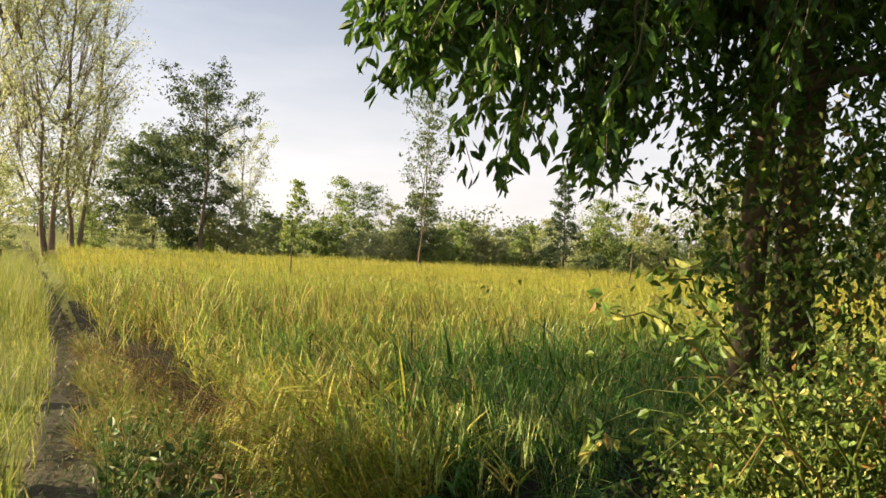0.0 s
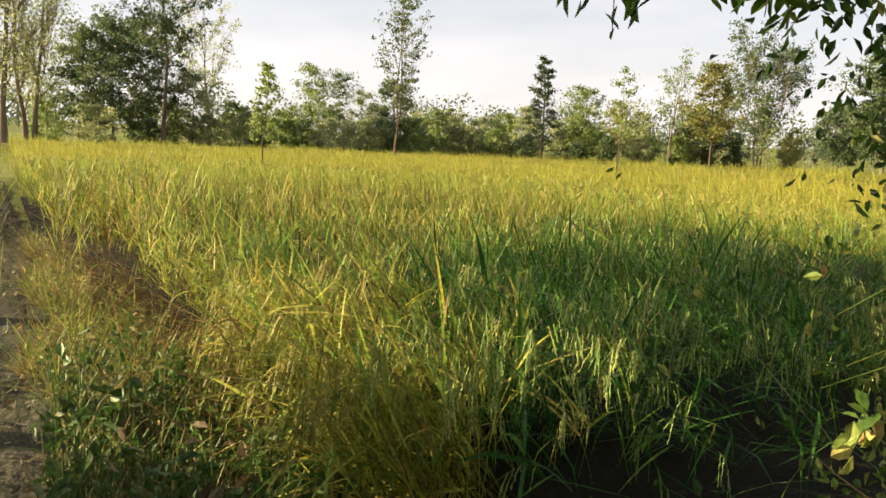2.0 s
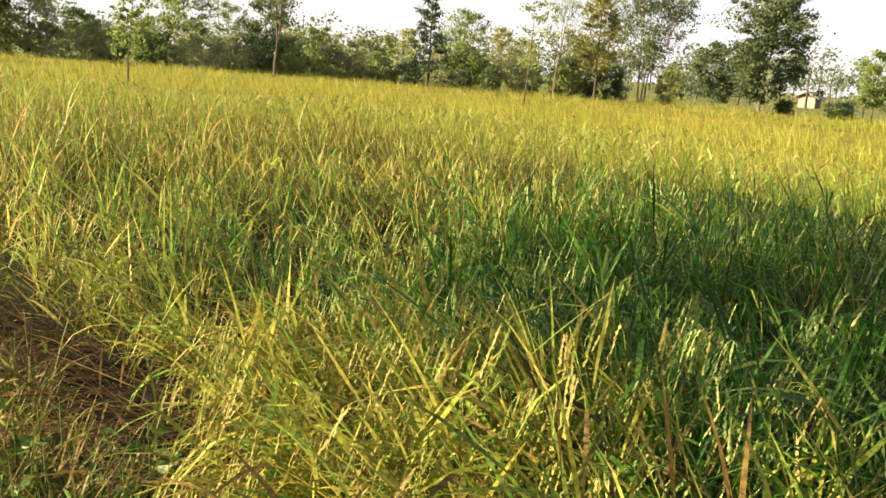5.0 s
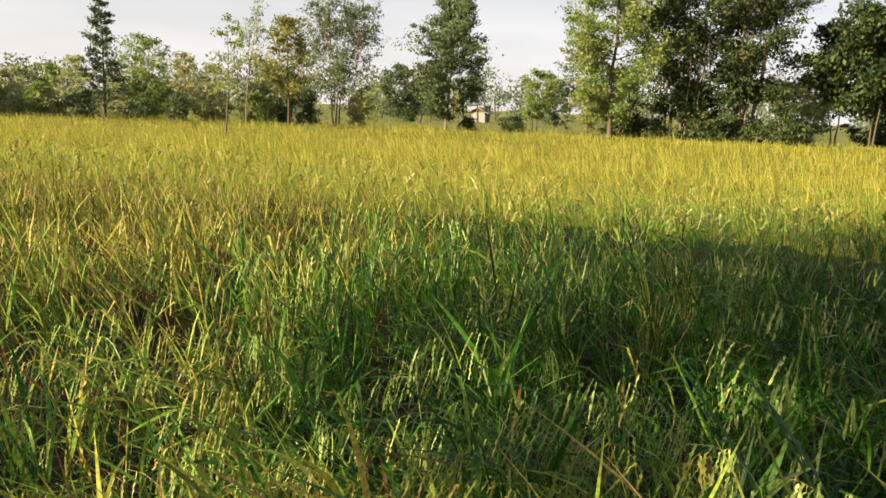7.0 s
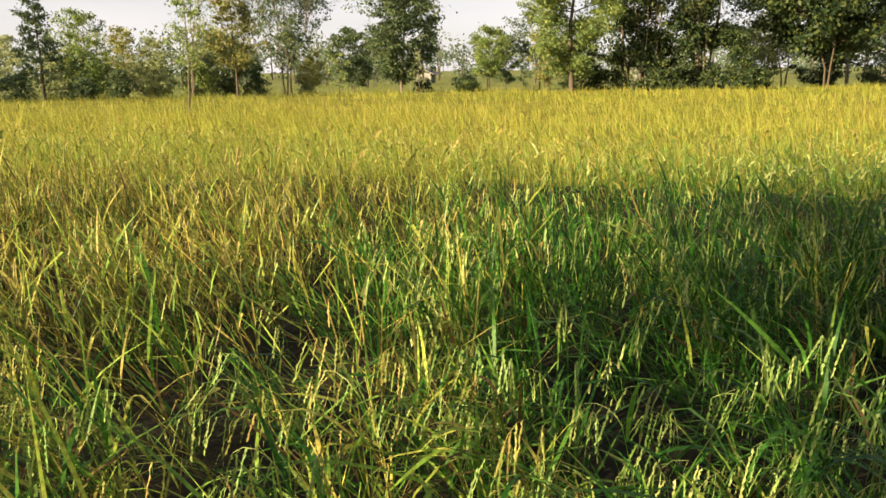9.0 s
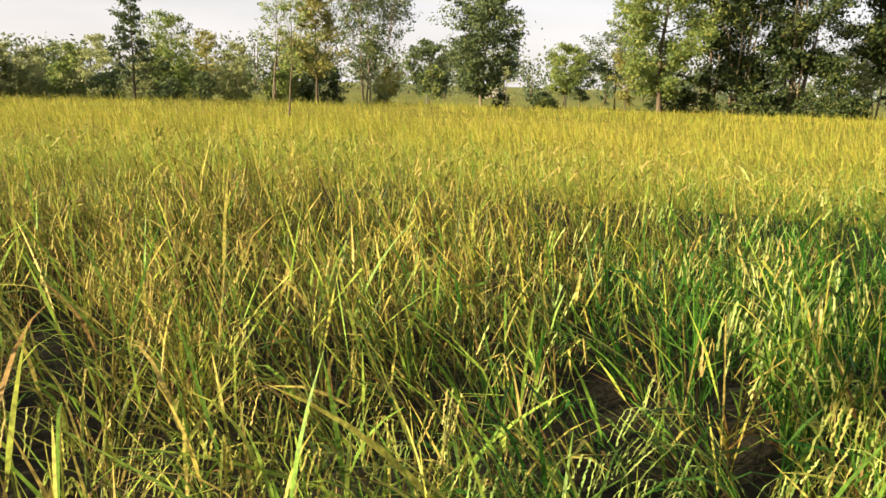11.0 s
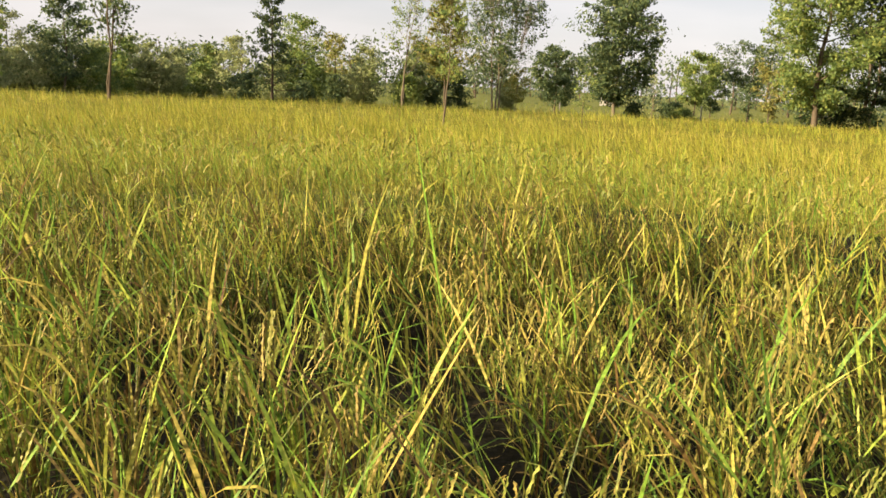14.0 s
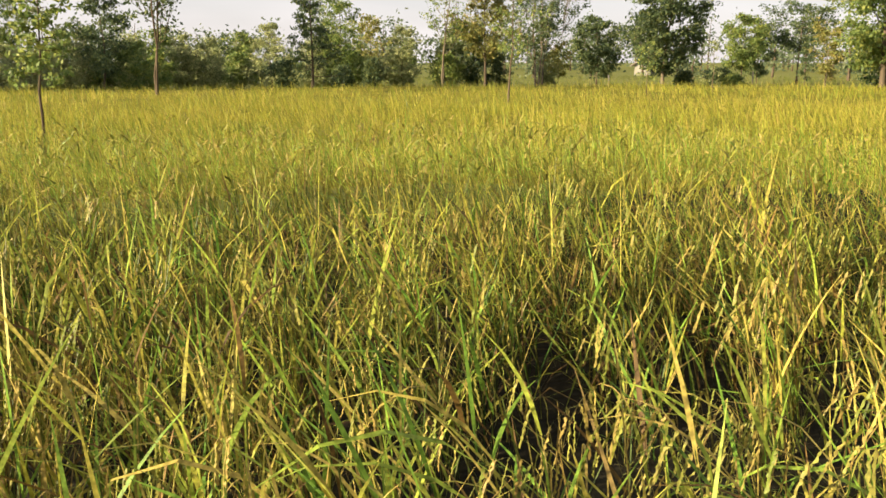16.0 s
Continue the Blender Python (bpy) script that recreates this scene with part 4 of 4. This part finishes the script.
# shrubs along the far bund: x, y, height, width, leaf
SHRUBS = [
    (-14.2, 58.3, 3.1, 2.8, "leaf_light"), (-13.0, 60.5, 3.8, 2.4, "leaf_dark"), (-9.3, 57.2, 2.7, 2.4, "leaf_mid"), (-18.4, 46.5, 3.0, 3.4, "leaf_light"),
    (-25.2, 54.5, 3.2, 3.6, "leaf_light"), (-4.8, 49.8, 2.9, 3.0, "leaf_light"), (0.6, 55.8, 2.7, 2.5, "leaf_mid"), (2.3, 58.7, 3.0, 2.6, "leaf_light"),
    (4.2, 55.6, 2.6, 2.5, "leaf_light"), (5.1, 52.5, 2.0, 2.0, "leaf_mid"), (7.0, 60.4, 4.1, 2.7, "leaf_light"), (6.0, 62.0, 3.9, 2.3, "leaf_dark"),
    (7.4, 54.0, 3.8, 2.2, "leaf_light"), (5.4, 52.3, 1.9, 2.1, "leaf_light"), (6.8, 50.0, 1.5, 1.9, "leaf_dark"), (9.9, 49.2, 1.8, 1.5, "leaf_dark"),
    (12.0, 50.2, 1.9, 1.7, "leaf_dark"), (2.6, 56.8, 2.6, 2.3, "leaf_light"), (-0.2, 51.0, 3.0, 2.3, "leaf_mid"), (-2.4, 53.1, 3.2, 2.7, "leaf_light"),
    (-2.8, 56.0, 5.2, 2.2, "leaf_light"), (16.5, 50.5, 2.2, 2.2, "leaf_mid"), (21.0, 52.0, 2.0, 2.4, "leaf_dark"), (24.5, 51.5, 2.6, 2.2, "leaf_light"),
    (-11.2, 52.0, 2.4, 2.3, "leaf_light"), (-16.5, 50.0, 2.6, 2.4, "leaf_dark"), (-22.5, 49.5, 3.4, 3.0, "leaf_mid"), (-27.0, 47.5, 3.6, 3.4, "leaf_light"),
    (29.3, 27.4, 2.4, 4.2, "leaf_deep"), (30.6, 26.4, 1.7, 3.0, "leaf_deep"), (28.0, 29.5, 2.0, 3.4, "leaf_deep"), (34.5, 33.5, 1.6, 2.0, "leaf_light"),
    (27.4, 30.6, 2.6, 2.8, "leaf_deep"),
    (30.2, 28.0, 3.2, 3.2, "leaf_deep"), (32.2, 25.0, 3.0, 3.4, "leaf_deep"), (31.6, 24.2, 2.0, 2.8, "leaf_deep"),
    (29.5, 41.0, 0.9, 1.3, "leaf_mid"), (25.6, 40.6, 0.9, 1.2, "leaf_dark"), (33.0, 45.5, 1.4, 1.6, "leaf_dark"), (9.0, 51.5, 2.6, 1.9, "leaf_light"),
]
for i, (x, y, h, wide, leaf) in enumerate(SHRUBS):
    tree("shrub", x, y, min(h, 2.3 + 0.25 * h) * (0.75 + 0.45 * (i * 7 % 5) / 4), wide * 0.85, ("round", "cone", "vase")[i % 3], 0.02, leaf, "bark", 14, 5, 44, 0.13, 0.27, None, 1, 400 + i,
         {"leaf_dark": "dense dark green shrub", "leaf_deep": "shade-coloured deep green shrub", "leaf_mid": "bushy green shrub with uneven top", "leaf_light": "bushy yellow-green shrub"}[leaf] + " beyond the paddy",
         "shrub", "shrubs beyond the paddy")

# thicket of young trees behind them, copied from a few
STOCK = [tree("young_tree", -40 - 4 * i, 52, h, w, kind, 0.04, leaf, "bark", 11, 5, 40, 0.17, 0.3, None, 1, 470 + i, label + " in the thicket", "tree", "young trees of the thicket")
         for i, (h, w, kind, leaf, label) in enumerate(((2.5, 2.4, "round", "leaf_light", "bushy yellow-green young tree"), (3.0, 1.8, "vase", "leaf_light", "slim yellow-green young tree"),
                                                        (2.3, 2.4, "round", "leaf_mid", "bushy mid-green young tree"), (3.3, 2.0, "vase", "leaf_mid", "slim green young tree"),
                                                        (2.0, 2.4, "round", "leaf_dark", "dense blue-green young tree")))]
rng = np.random.default_rng(62)
for i in range(23):
    x = -19 + 1.68 * i + rng.normal(0, 0.35)
    y = 54.5 + rng.uniform(-2.2, 3.5) - 0.12 * max(0, x - 8)
    copy_thing(STOCK[int(rng.choice(5, p=(0.32, 0.28, 0.16, 0.14, 0.1)))], pose(x, y, 0, 0, 0, rng.uniform(0, 360)))

# far woods, closing the view all round
rng = np.random.default_rng(77)
wood, crowns = Pile(), Pile()
for i in range(280):
    a = rng.uniform(0, 2 * math.pi) if i % 2 else rng.uniform(0.1, 2.2)
    r = rng.uniform(100, 175) if i % 3 else rng.uniform(68, 90)
    x, y, h = r * math.cos(a), 8 + r * math.sin(a), rng.uniform(2.4, 6.2) * (r / 95) ** 1.2
    if r < 92 and (x < -40 or y < 30):
        continue
    wood.add(*tube([(x, y, -0.2), (x + rng.normal(0, 0.2), y, h * 0.5), (x, y, h * 0.9)], [0.14, 0.1, 0.03], 5))
    for _ in range(9):
        c = np.array([x, y, h * rng.uniform(0.15, 0.9)]) + rng.normal(0, h * 0.2, 3) * (1, 1, 0.3)
        crowns.add(*flakes(rng, c + rng.normal(0, 1, (22, 3)) * (0.8, 0.8, 0.6) * (r / 110), 0.5 * r / 110))
woods = tagged(part("far_woods", crowns, M["leaf_far"]), "distant belt of green trees, greyed for haze, round the fields", "woods", kind="stuff")
part("trunks", wood, M["bark"], woods)


# ---- the tree beside the path, over the camera's start ----
def near_tree():
    rng = np.random.default_rng(21)
    x0, y0 = 1.38, 3.1
    top = base_of("tree", x0, y0)
    wood, crown = Pile(), Pile()
    u = np.linspace(0, 1, 10)
    for dx, dy, h, r in ((-0.1, 0, 6.5, 0.068), (0.13, 0.06, 7.0, 0.1)):
        line = np.stack([dx * (1 + 0.6 * u) + 0.05 * np.sin(u * 9 + dx * 20), dy + 0.25 * u + 0.04 * np.sin(u * 7), u * h - 0.1], 1)
        wood.add(*tube(line, r * (1 - 0.75 * u) * (1 + 0.35 * np.exp(-u * 12)), 10))
    # low boughs from which leafy twigs hang: way out, height, length of the hanging part
    hang = [(-1.66, 2.75, 0.35), (-1.56, 2.7, 0.5), (-1.40, 2.7, 0.6), (-1.24, 2.65, 0.75), (-1.12, 2.65, 0.8), (-0.84, 2.65, 0.8),
            (-0.74, 2.6, 0.8), (-0.64, 2.65, 0.62), (-0.5, 2.95, 0.2), (-0.38, 2.9, 0.3), (-0.24, 2.8, 0.85)]
    for dx, z, drop in hang:
        for _ in range(11):
            x, y = dx + rng.normal(0, 0.045), rng.normal(-0.18, 0.26)
            foot = np.array([x + 0.15, y + 0.1, z + rng.uniform(-0.1, 0.35)])
            end = np.array([x + rng.normal(-0.04, 0.05), y + rng.normal(0, 0.06), z - drop * rng.uniform(0.55, 1.02)])
            t = np.linspace(0, 1, 6)[:, None]
            twig = foot * (1 - t) + end * t + np.concatenate([np.zeros((1, 3)), rng.normal(0, 0.02, (5, 3))])
            wood.add(*tube(twig, np.linspace(0.005, 0.0015, 6), 4))
            s = rng.uniform(0.0, 1, 40)
            at = np.stack([np.interp(s, t[:, 0], twig[:, c]) for c in range(3)], 1)
            crown.add(*leaves(rng, at + rng.normal(0, 0.018, at.shape), 0.074, 0.4, 0.9))
    for i in range(16):
        a, z = i * 2.4, 2.3 + 0.26 * i
        reach = 2.3 * math.sin(math.pi * (0.25 + 0.68 * i / 16)) * rng.uniform(0.8, 1.1)
        t = np.linspace(0, 1, 6)
        line = np.stack([reach * t * math.cos(a), reach * t * math.sin(a), z + 0.5 * t - 0.2 * t * t], 1)
        wood.add(*tube(line, 0.035 * (1 - 0.85 * t), 6))
        for _ in range(10):
            s = rng.uniform(0.15, 1)
            c = np.array([np.interp(s, t, line[:, q]) for q in range(3)]) + rng.normal(0, 0.22, 3)
            c[2], c[0] = max(c[2], 2.6), max(c[0], -1.35)
            at = c + rng.normal(0, 1, (70, 3)) * (0.24, 0.24, 0.16)
            crown.add(*leaves(rng, at, 0.085, 0.4, 0.6))
    # leafy boughs close round the stems
    for _ in range(130):
        c = np.array([rng.uniform(-0.45, 1.9), rng.uniform(-0.32, 0.75), rng.uniform(1.4, 2.9)])
        c[0] += 0.25 * (2.3 - c[2]) * (c[0] < 0)
        at = c + rng.normal(0, 1, (60, 3)) * (0.14, 0.14, 0.14)
        crown.add(*leaves(rng, at, 0.06, 0.45, 0.6))
    # the dense dark roof of leaves over the path
    for _ in range(130):
        c = np.array([rng.uniform(-1.5, 1.4), rng.uniform(-0.1, 0.9), rng.uniform(2.62, 3.3)])
        crown.add(*leaves(rng, c + rng.normal(0, 1, (60, 3)) * (0.15, 0.15, 0.09), 0.075, 0.38, 0.7))
    wood.add(*tube(np.stack([-1.75 * np.linspace(0, 1, 7), -0.2 * np.linspace(0, 1, 7), 2.5 + 0.5 * np.linspace(0, 1, 7) ** 0.5], 1), np.linspace(0.04, 0.008, 7), 6))
    part("trunk", wood, M["bark"], top, smooth=True)
    part("crown", crown, M["tree_near"], top)
    tagged(top, "leafy dark green tree overhanging the corner of the paddy", "tree")


near_tree()


def creeper():
    rng = np.random.default_rng(31)
    top = base_of("creeper_bush", 1.3, 2.35)
    stems, foliage = Pile(), Pile()
    count = 15000
    for i in range(count):
        # a mound, taller against the tree
        a, e = rng.uniform(0, 2 * math.pi), math.acos(rng.uniform(0.0, 1))
        r = rng.uniform(0.6, 1.03)
        c = np.array([0.85 * math.cos(a) * math.sin(e), 0.62 * math.sin(a) * math.sin(e), 1.3 * math.cos(e) + 0.02]) * r
        c[2] *= 1 + 0.25 * max(0.0, c[0] + 0.1)
        c += 0.11 * np.array([noise.noise(Vector(c * 3.1)), noise.noise(Vector(c * 3.1 + np.array([9, 0, 0]))), 2 * noise.noise(Vector(c * 2.2 + np.array([0, 9, 0])))])
        at = c + rng.normal(0, 0.03, (2, 3))
        foliage.add(*leaves(rng, at, rng.choice([0.015, 0.02, 0.026, 0.036]), 0.58, 0.5))
    for _ in range(46):
        a = rng.uniform(0, 2 * math.pi)
        t = np.linspace(0, 1, 7)
        h = rng.uniform(0.5, 1.4)
        line = np.stack([0.8 * t * math.cos(a), 0.6 * t * math.sin(a), h * np.sin(2.0 * t) ** 0.8 + 0.02], 1) + rng.normal(0, 0.02, (7, 3))
        stems.add(*tube(line, np.linspace(0.008, 0.002, 7), 5))
    # trailing shoots reaching out of the mound
    for dx, dy, z0, z1 in ((-0.93, -0.5, 1.2, 1.45), (-0.8, -0.45, 1.3, 1.55), (-0.95, 0.1, 0.5, 0.2), (-1.15, 0.25, 0.35, 0.06), (-0.95, 0.4, 0.3, 0.12),
                           (-0.7, 0.4, 0.7, 0.45), (-0.85, 0.0, 0.95, 1.0), (-0.75, 0.3, 0.25, 0.55), (-1.0, 0.45, 0.1, 0.32), (-0.6, 0.5, 0.5, 0.75)):
        t = np.linspace(0, 1, 8)
        line = np.stack([-0.4 + (dx + 0.4) * t, dy * t, z0 + (z1 - z0) * t + 0.08 * np.sin(3 * t)], 1) + rng.normal(0, 0.012, (8, 3))
        stems.add(*tube(line, np.linspace(0.005, 0.0015, 8), 5))
        s = rng.uniform(0.1, 1, 46)
        at = np.stack([np.interp(s, t, line[:, c]) for c in range(3)], 1)
        foliage.add(*leaves(rng, at + rng.normal(0, 0.025, at.shape), 0.045, 0.55, 0.3))
    # climbing up the trunk
    for _ in range(1900):
        z = 0.75 + 1.35 * rng.random() ** 1.5
        at = np.array([rng.normal(0.2, 0.34), rng.normal(0.42, 0.16), z]) + rng.normal(0, 0.05, (3, 3))
        foliage.add(*leaves(rng, at, 0.034, 0.5, 0.6))
    tagged(part("stems", stems, M["stem"], top, smooth=True), kind="stuff")
    part("foliage", foliage, M["vine"], top)
    tagged(top, "tangled creeper bush with yellowing leaves at the tree's foot", "bush")


creeper()


def shade_tree(x, y, h, foot, wide, dense, seed):
    """A tree left of the path; together their crowns shade the corner of the paddy."""
    rng = np.random.default_rng(seed)
    top = base_of("tree", x, y)
    wood, crown = Pile(), Pile()
    u = np.linspace(0, 1, 8)
    spine = np.stack([0.15 * np.sin(3 * u), 0.2 * np.sin(2.3 * u + seed), h * 0.97 * u - 0.1], 1)
    wood.add(*tube(spine, 0.15 * (1 - 0.85 * u), 9))
    for i in range(26):
        a, v = i * 2.4, i / 26
        z = foot + (h - foot - 0.4) * v
        reach = wide / 2 * math.sin(math.pi * (0.35 + 0.5 * v)) * rng.uniform(0.75, 1.15)
        t = np.linspace(0, 1, 5)
        line = np.stack([0.55 * reach * t * math.cos(a), reach * t * math.sin(a), z + 0.3 * t], 1)
        wood.add(*tube(line, 0.05 * (1 - 0.85 * t), 6))
        for _ in range(8):
            s = rng.uniform(0.2, 1) ** 0.7
            c = np.array([np.interp(s, t, line[:, q]) for q in range(3)]) + rng.normal(0, 0.22, 3)
            crown.add(*leaves(rng, c + rng.normal(0, 0.14, (dense, 3)), 0.16, 0.55, 0.3))
    part("trunk", wood, M["bark"], top, smooth=True)
    part("crown", crown, M["tree_near"], top)
    tagged(top, "leafy green tree on the other side of the path", "tree", "trees on the other side of the path")


shade_tree(-8.5, 5.2, 8.2, 3.7, 4.4, 40, 41)
shade_tree(-8.6, 7.3, 7.8, 3.85, 4.4, 34, 43)

# unseen bush, added to cast shade on the ground before the rice
tree("bush", -5.4, 3.45, 3.1, 1.5, "round", 0.06, "leaf_dark", "bark", 24, 6, 80, 0.18, 0.32, None, 3, 690, "unseen leafy dark green bush added to shade the corner of the paddy", "bush")

# unseen thicket added behind the walk's start; it also dims the sky light
for i, (x, y, h, w) in enumerate(((-3.5, -5.5, 6.5, 5.0), (1.5, -5.0, 6.0, 5.0), (5.5, -2.0, 6.5, 5.5), (5.2, 1.2, 6.0, 4.6), (-9.5, -3.0, 6.0, 4.5))):
    tree("tree", x, y, h, w, "round", 0.08, "leaf_dark", "bark", 16, 5, 44, 0.32, 0.5, None, 1, 700 + i, "unseen leafy dark green tree added behind the start of the walk", "tree", "thicket by the path")

# ---- weeds and litter in the corner ----
rng = np.random.default_rng(51)
pile = Pile()
for _ in range(1000):
    x, y = rng.uniform(-2.6, -0.3), 2.4 + 3.4 * rng.random() ** 1.4
    if x > edge_x(y) + 0.1 or from_line(np.array([(x, y)]), TRACK)[0] < 0.22 or x < np.interp(y, TRACK[:, 1], TRACK[:, 0]):
        continue
    h = rng.uniform(0.06, 0.38)
    n = rng.integers(4, 9)
    at = np.array([x, y, 0]) + np.stack([rng.normal(0, 0.05, n), rng.normal(0, 0.05, n), rng.uniform(0.3, 1, n) * h], 1)
    pile.add(*leaves(rng, at, rng.uniform(0.035, 0.095), 0.5, 0.1))
    pile.add(*tube([(x, y, -0.02), (x + 0.01, y, h * 0.5), (x, y + 0.02, h)], [0.004, 0.003, 0.0015], 4))
p = np.stack([rng.uniform(-2.6, -0.3, 4200), 2.3 + 3.4 * rng.random(4200) ** 1.3], -1)
p = p[(p[:, 0] < edge_x(p[:, 1]) + 0.1) & (from_line(p, TRACK) > 0.2) & (p[:, 0] > np.interp(p[:, 1], TRACK[:, 1], TRACK[:, 0]))]
pile.add(*grass(rng, p, (0.1, 0.4), 0.006, 3, 0.4))
for _ in range(60):
    x, y, h = rng.uniform(0.2, 1.5), rng.uniform(2.7, 3.9), rng.uniform(0.06, 0.3)
    at = np.array([x, y, 0]) + np.stack([rng.normal(0, 0.05, 5), rng.normal(0, 0.05, 5), rng.uniform(0.3, 1, 5) * h], 1)
    pile.add(*leaves(rng, at, rng.uniform(0.03, 0.06), 0.55, 0.1))
k = 26
p = np.stack([rng.uniform(-0.1, 1.6, k), rng.uniform(3.3, 4.2, k)], -1)
pile.add(*strips(rng, np.column_stack([p, np.zeros(k)]), rng.uniform(0.4, 0.9, k), np.full(k, 0.006), rng.uniform(-2.8, -0.4, k), rng.uniform(0.2, 0.8, k), rng.uniform(0.3, 1.6, k), 6))
# tufts on the trodden path
k = 1600
y = rng.uniform(0.8, 12, k)
p = np.stack([np.interp(y, TRACK[:, 1], TRACK[:, 0]) + rng.normal(0, 0.2, k), y], -1)
p = p[np.array([noise.noise((a * 2.3, b * 2.3, 4.4)) for a, b in p]) > -0.1]
pile.add(*grass(rng, p, (0.04, 0.16), 0.006, 2, 0.8))
tagged(part("weeds", pile, M["weed"]), "low dark green weeds and grass beside the path", "weeds", kind="stuff")

pile = Pile()
at = np.column_stack([rng.uniform(-1.6, -0.7, 40), rng.uniform(3.0, 4.3, 40), rng.uniform(0.08, 0.3, 40)])
pile.add(*leaves(rng, at[at[:, 0] < edge_x(at[:, 1])], 0.07, 0.55, 0.2))
k = 900
s = rng.uniform(0, 4.0, k)
i = np.minimum(s.astype(int), 3)
p = TRACK[1:][i] + (TRACK[1:][i + 1] - TRACK[1:][i]) * (s - i)[:, None] + rng.normal(0, 0.28, (k, 2))
pile.add(*flakes(rng, np.column_stack([p, np.full(k, 0.015)]), 0.05, 0.5))
tagged(part("leaf_litter", pile, M["litter"]), "scattered dry fallen leaves on the path", "leaves", kind="stuff")


# ---- far house, posts ----
def house(x, y, turn, long, deep, high, label):
    top = base_of("house", x, y, -0.05)
    top.rotation_euler = (0, 0, turn)
    wall, roof = Pile(), Pile()
    wall.add(*box(-long / 2, -deep / 2, 0, long / 2, deep / 2, high))
    w = part("wall", wall, M["plaster"], top)
    e = 0.45
    for s in (-1, 1):
        a = [(-long / 2 - e, s * (deep / 2 + e), high - 0.15), (long / 2 + e, s * (deep / 2 + e), high - 0.15), (long / 2 + e, 0, high + deep * 0.3), (-long / 2 - e, 0, high + deep * 0.3)]
        b = [(px, py, pz + 0.08) for px, py, pz in a]
        roof.add(a + b, [(0, 1, 2, 3), (4, 7, 6, 5), (0, 4, 5, 1), (1, 5, 6, 2), (2, 6, 7, 3), (3, 7, 4, 0)])
    part("roof", roof, M["roof"], top, "weathered sheet roof")
    for k, px in enumerate((-long * 0.3, 0.0, long * 0.3)):
        pane = Pile()
        z0, z1 = (0.0, 2.0) if k == 1 else (0.9, 2.0)
        pane.add(*box(px - 0.5, -deep / 2 - 0.03, z0, px + 0.5, -deep / 2 + 0.02, z1))
        part("door" if k == 1 else "window", pane, M["dark_pane"], top)
    tagged(top, label, "house", "houses beyond the trees")


house(57.0, 80.0, 0.6, 2.0, 1.8, 1.2, "small pale plastered hut far beyond the trees")
house(70.0, 60.0, 0.9, 2.4, 2.4, 1.6, "small pale hut half hidden by trees")


def post(x, y, h, r):
    top = base_of("fence_post", x, y)
    p = Pile()
    p.add(*tube([(0, 0, -0.1), (0.01, 0, h * 0.5), (0.0, 0.015, h), (0, 0.015, h + 0.02)], [r, r * 0.95, r * 0.9, r * 0.2], 7))
    part("shaft", p, M["post"], top, smooth=True)
    tagged(top, "short weathered pale fence post in the grass", "post", "fence posts")


for x, y, h, r in ((19.3, 38.8, 0.9, 0.04), (27.4, 43.0, 0.9, 0.04), (30.5, 40.5, 1.0, 0.04)):
    post(x, y, h, r)
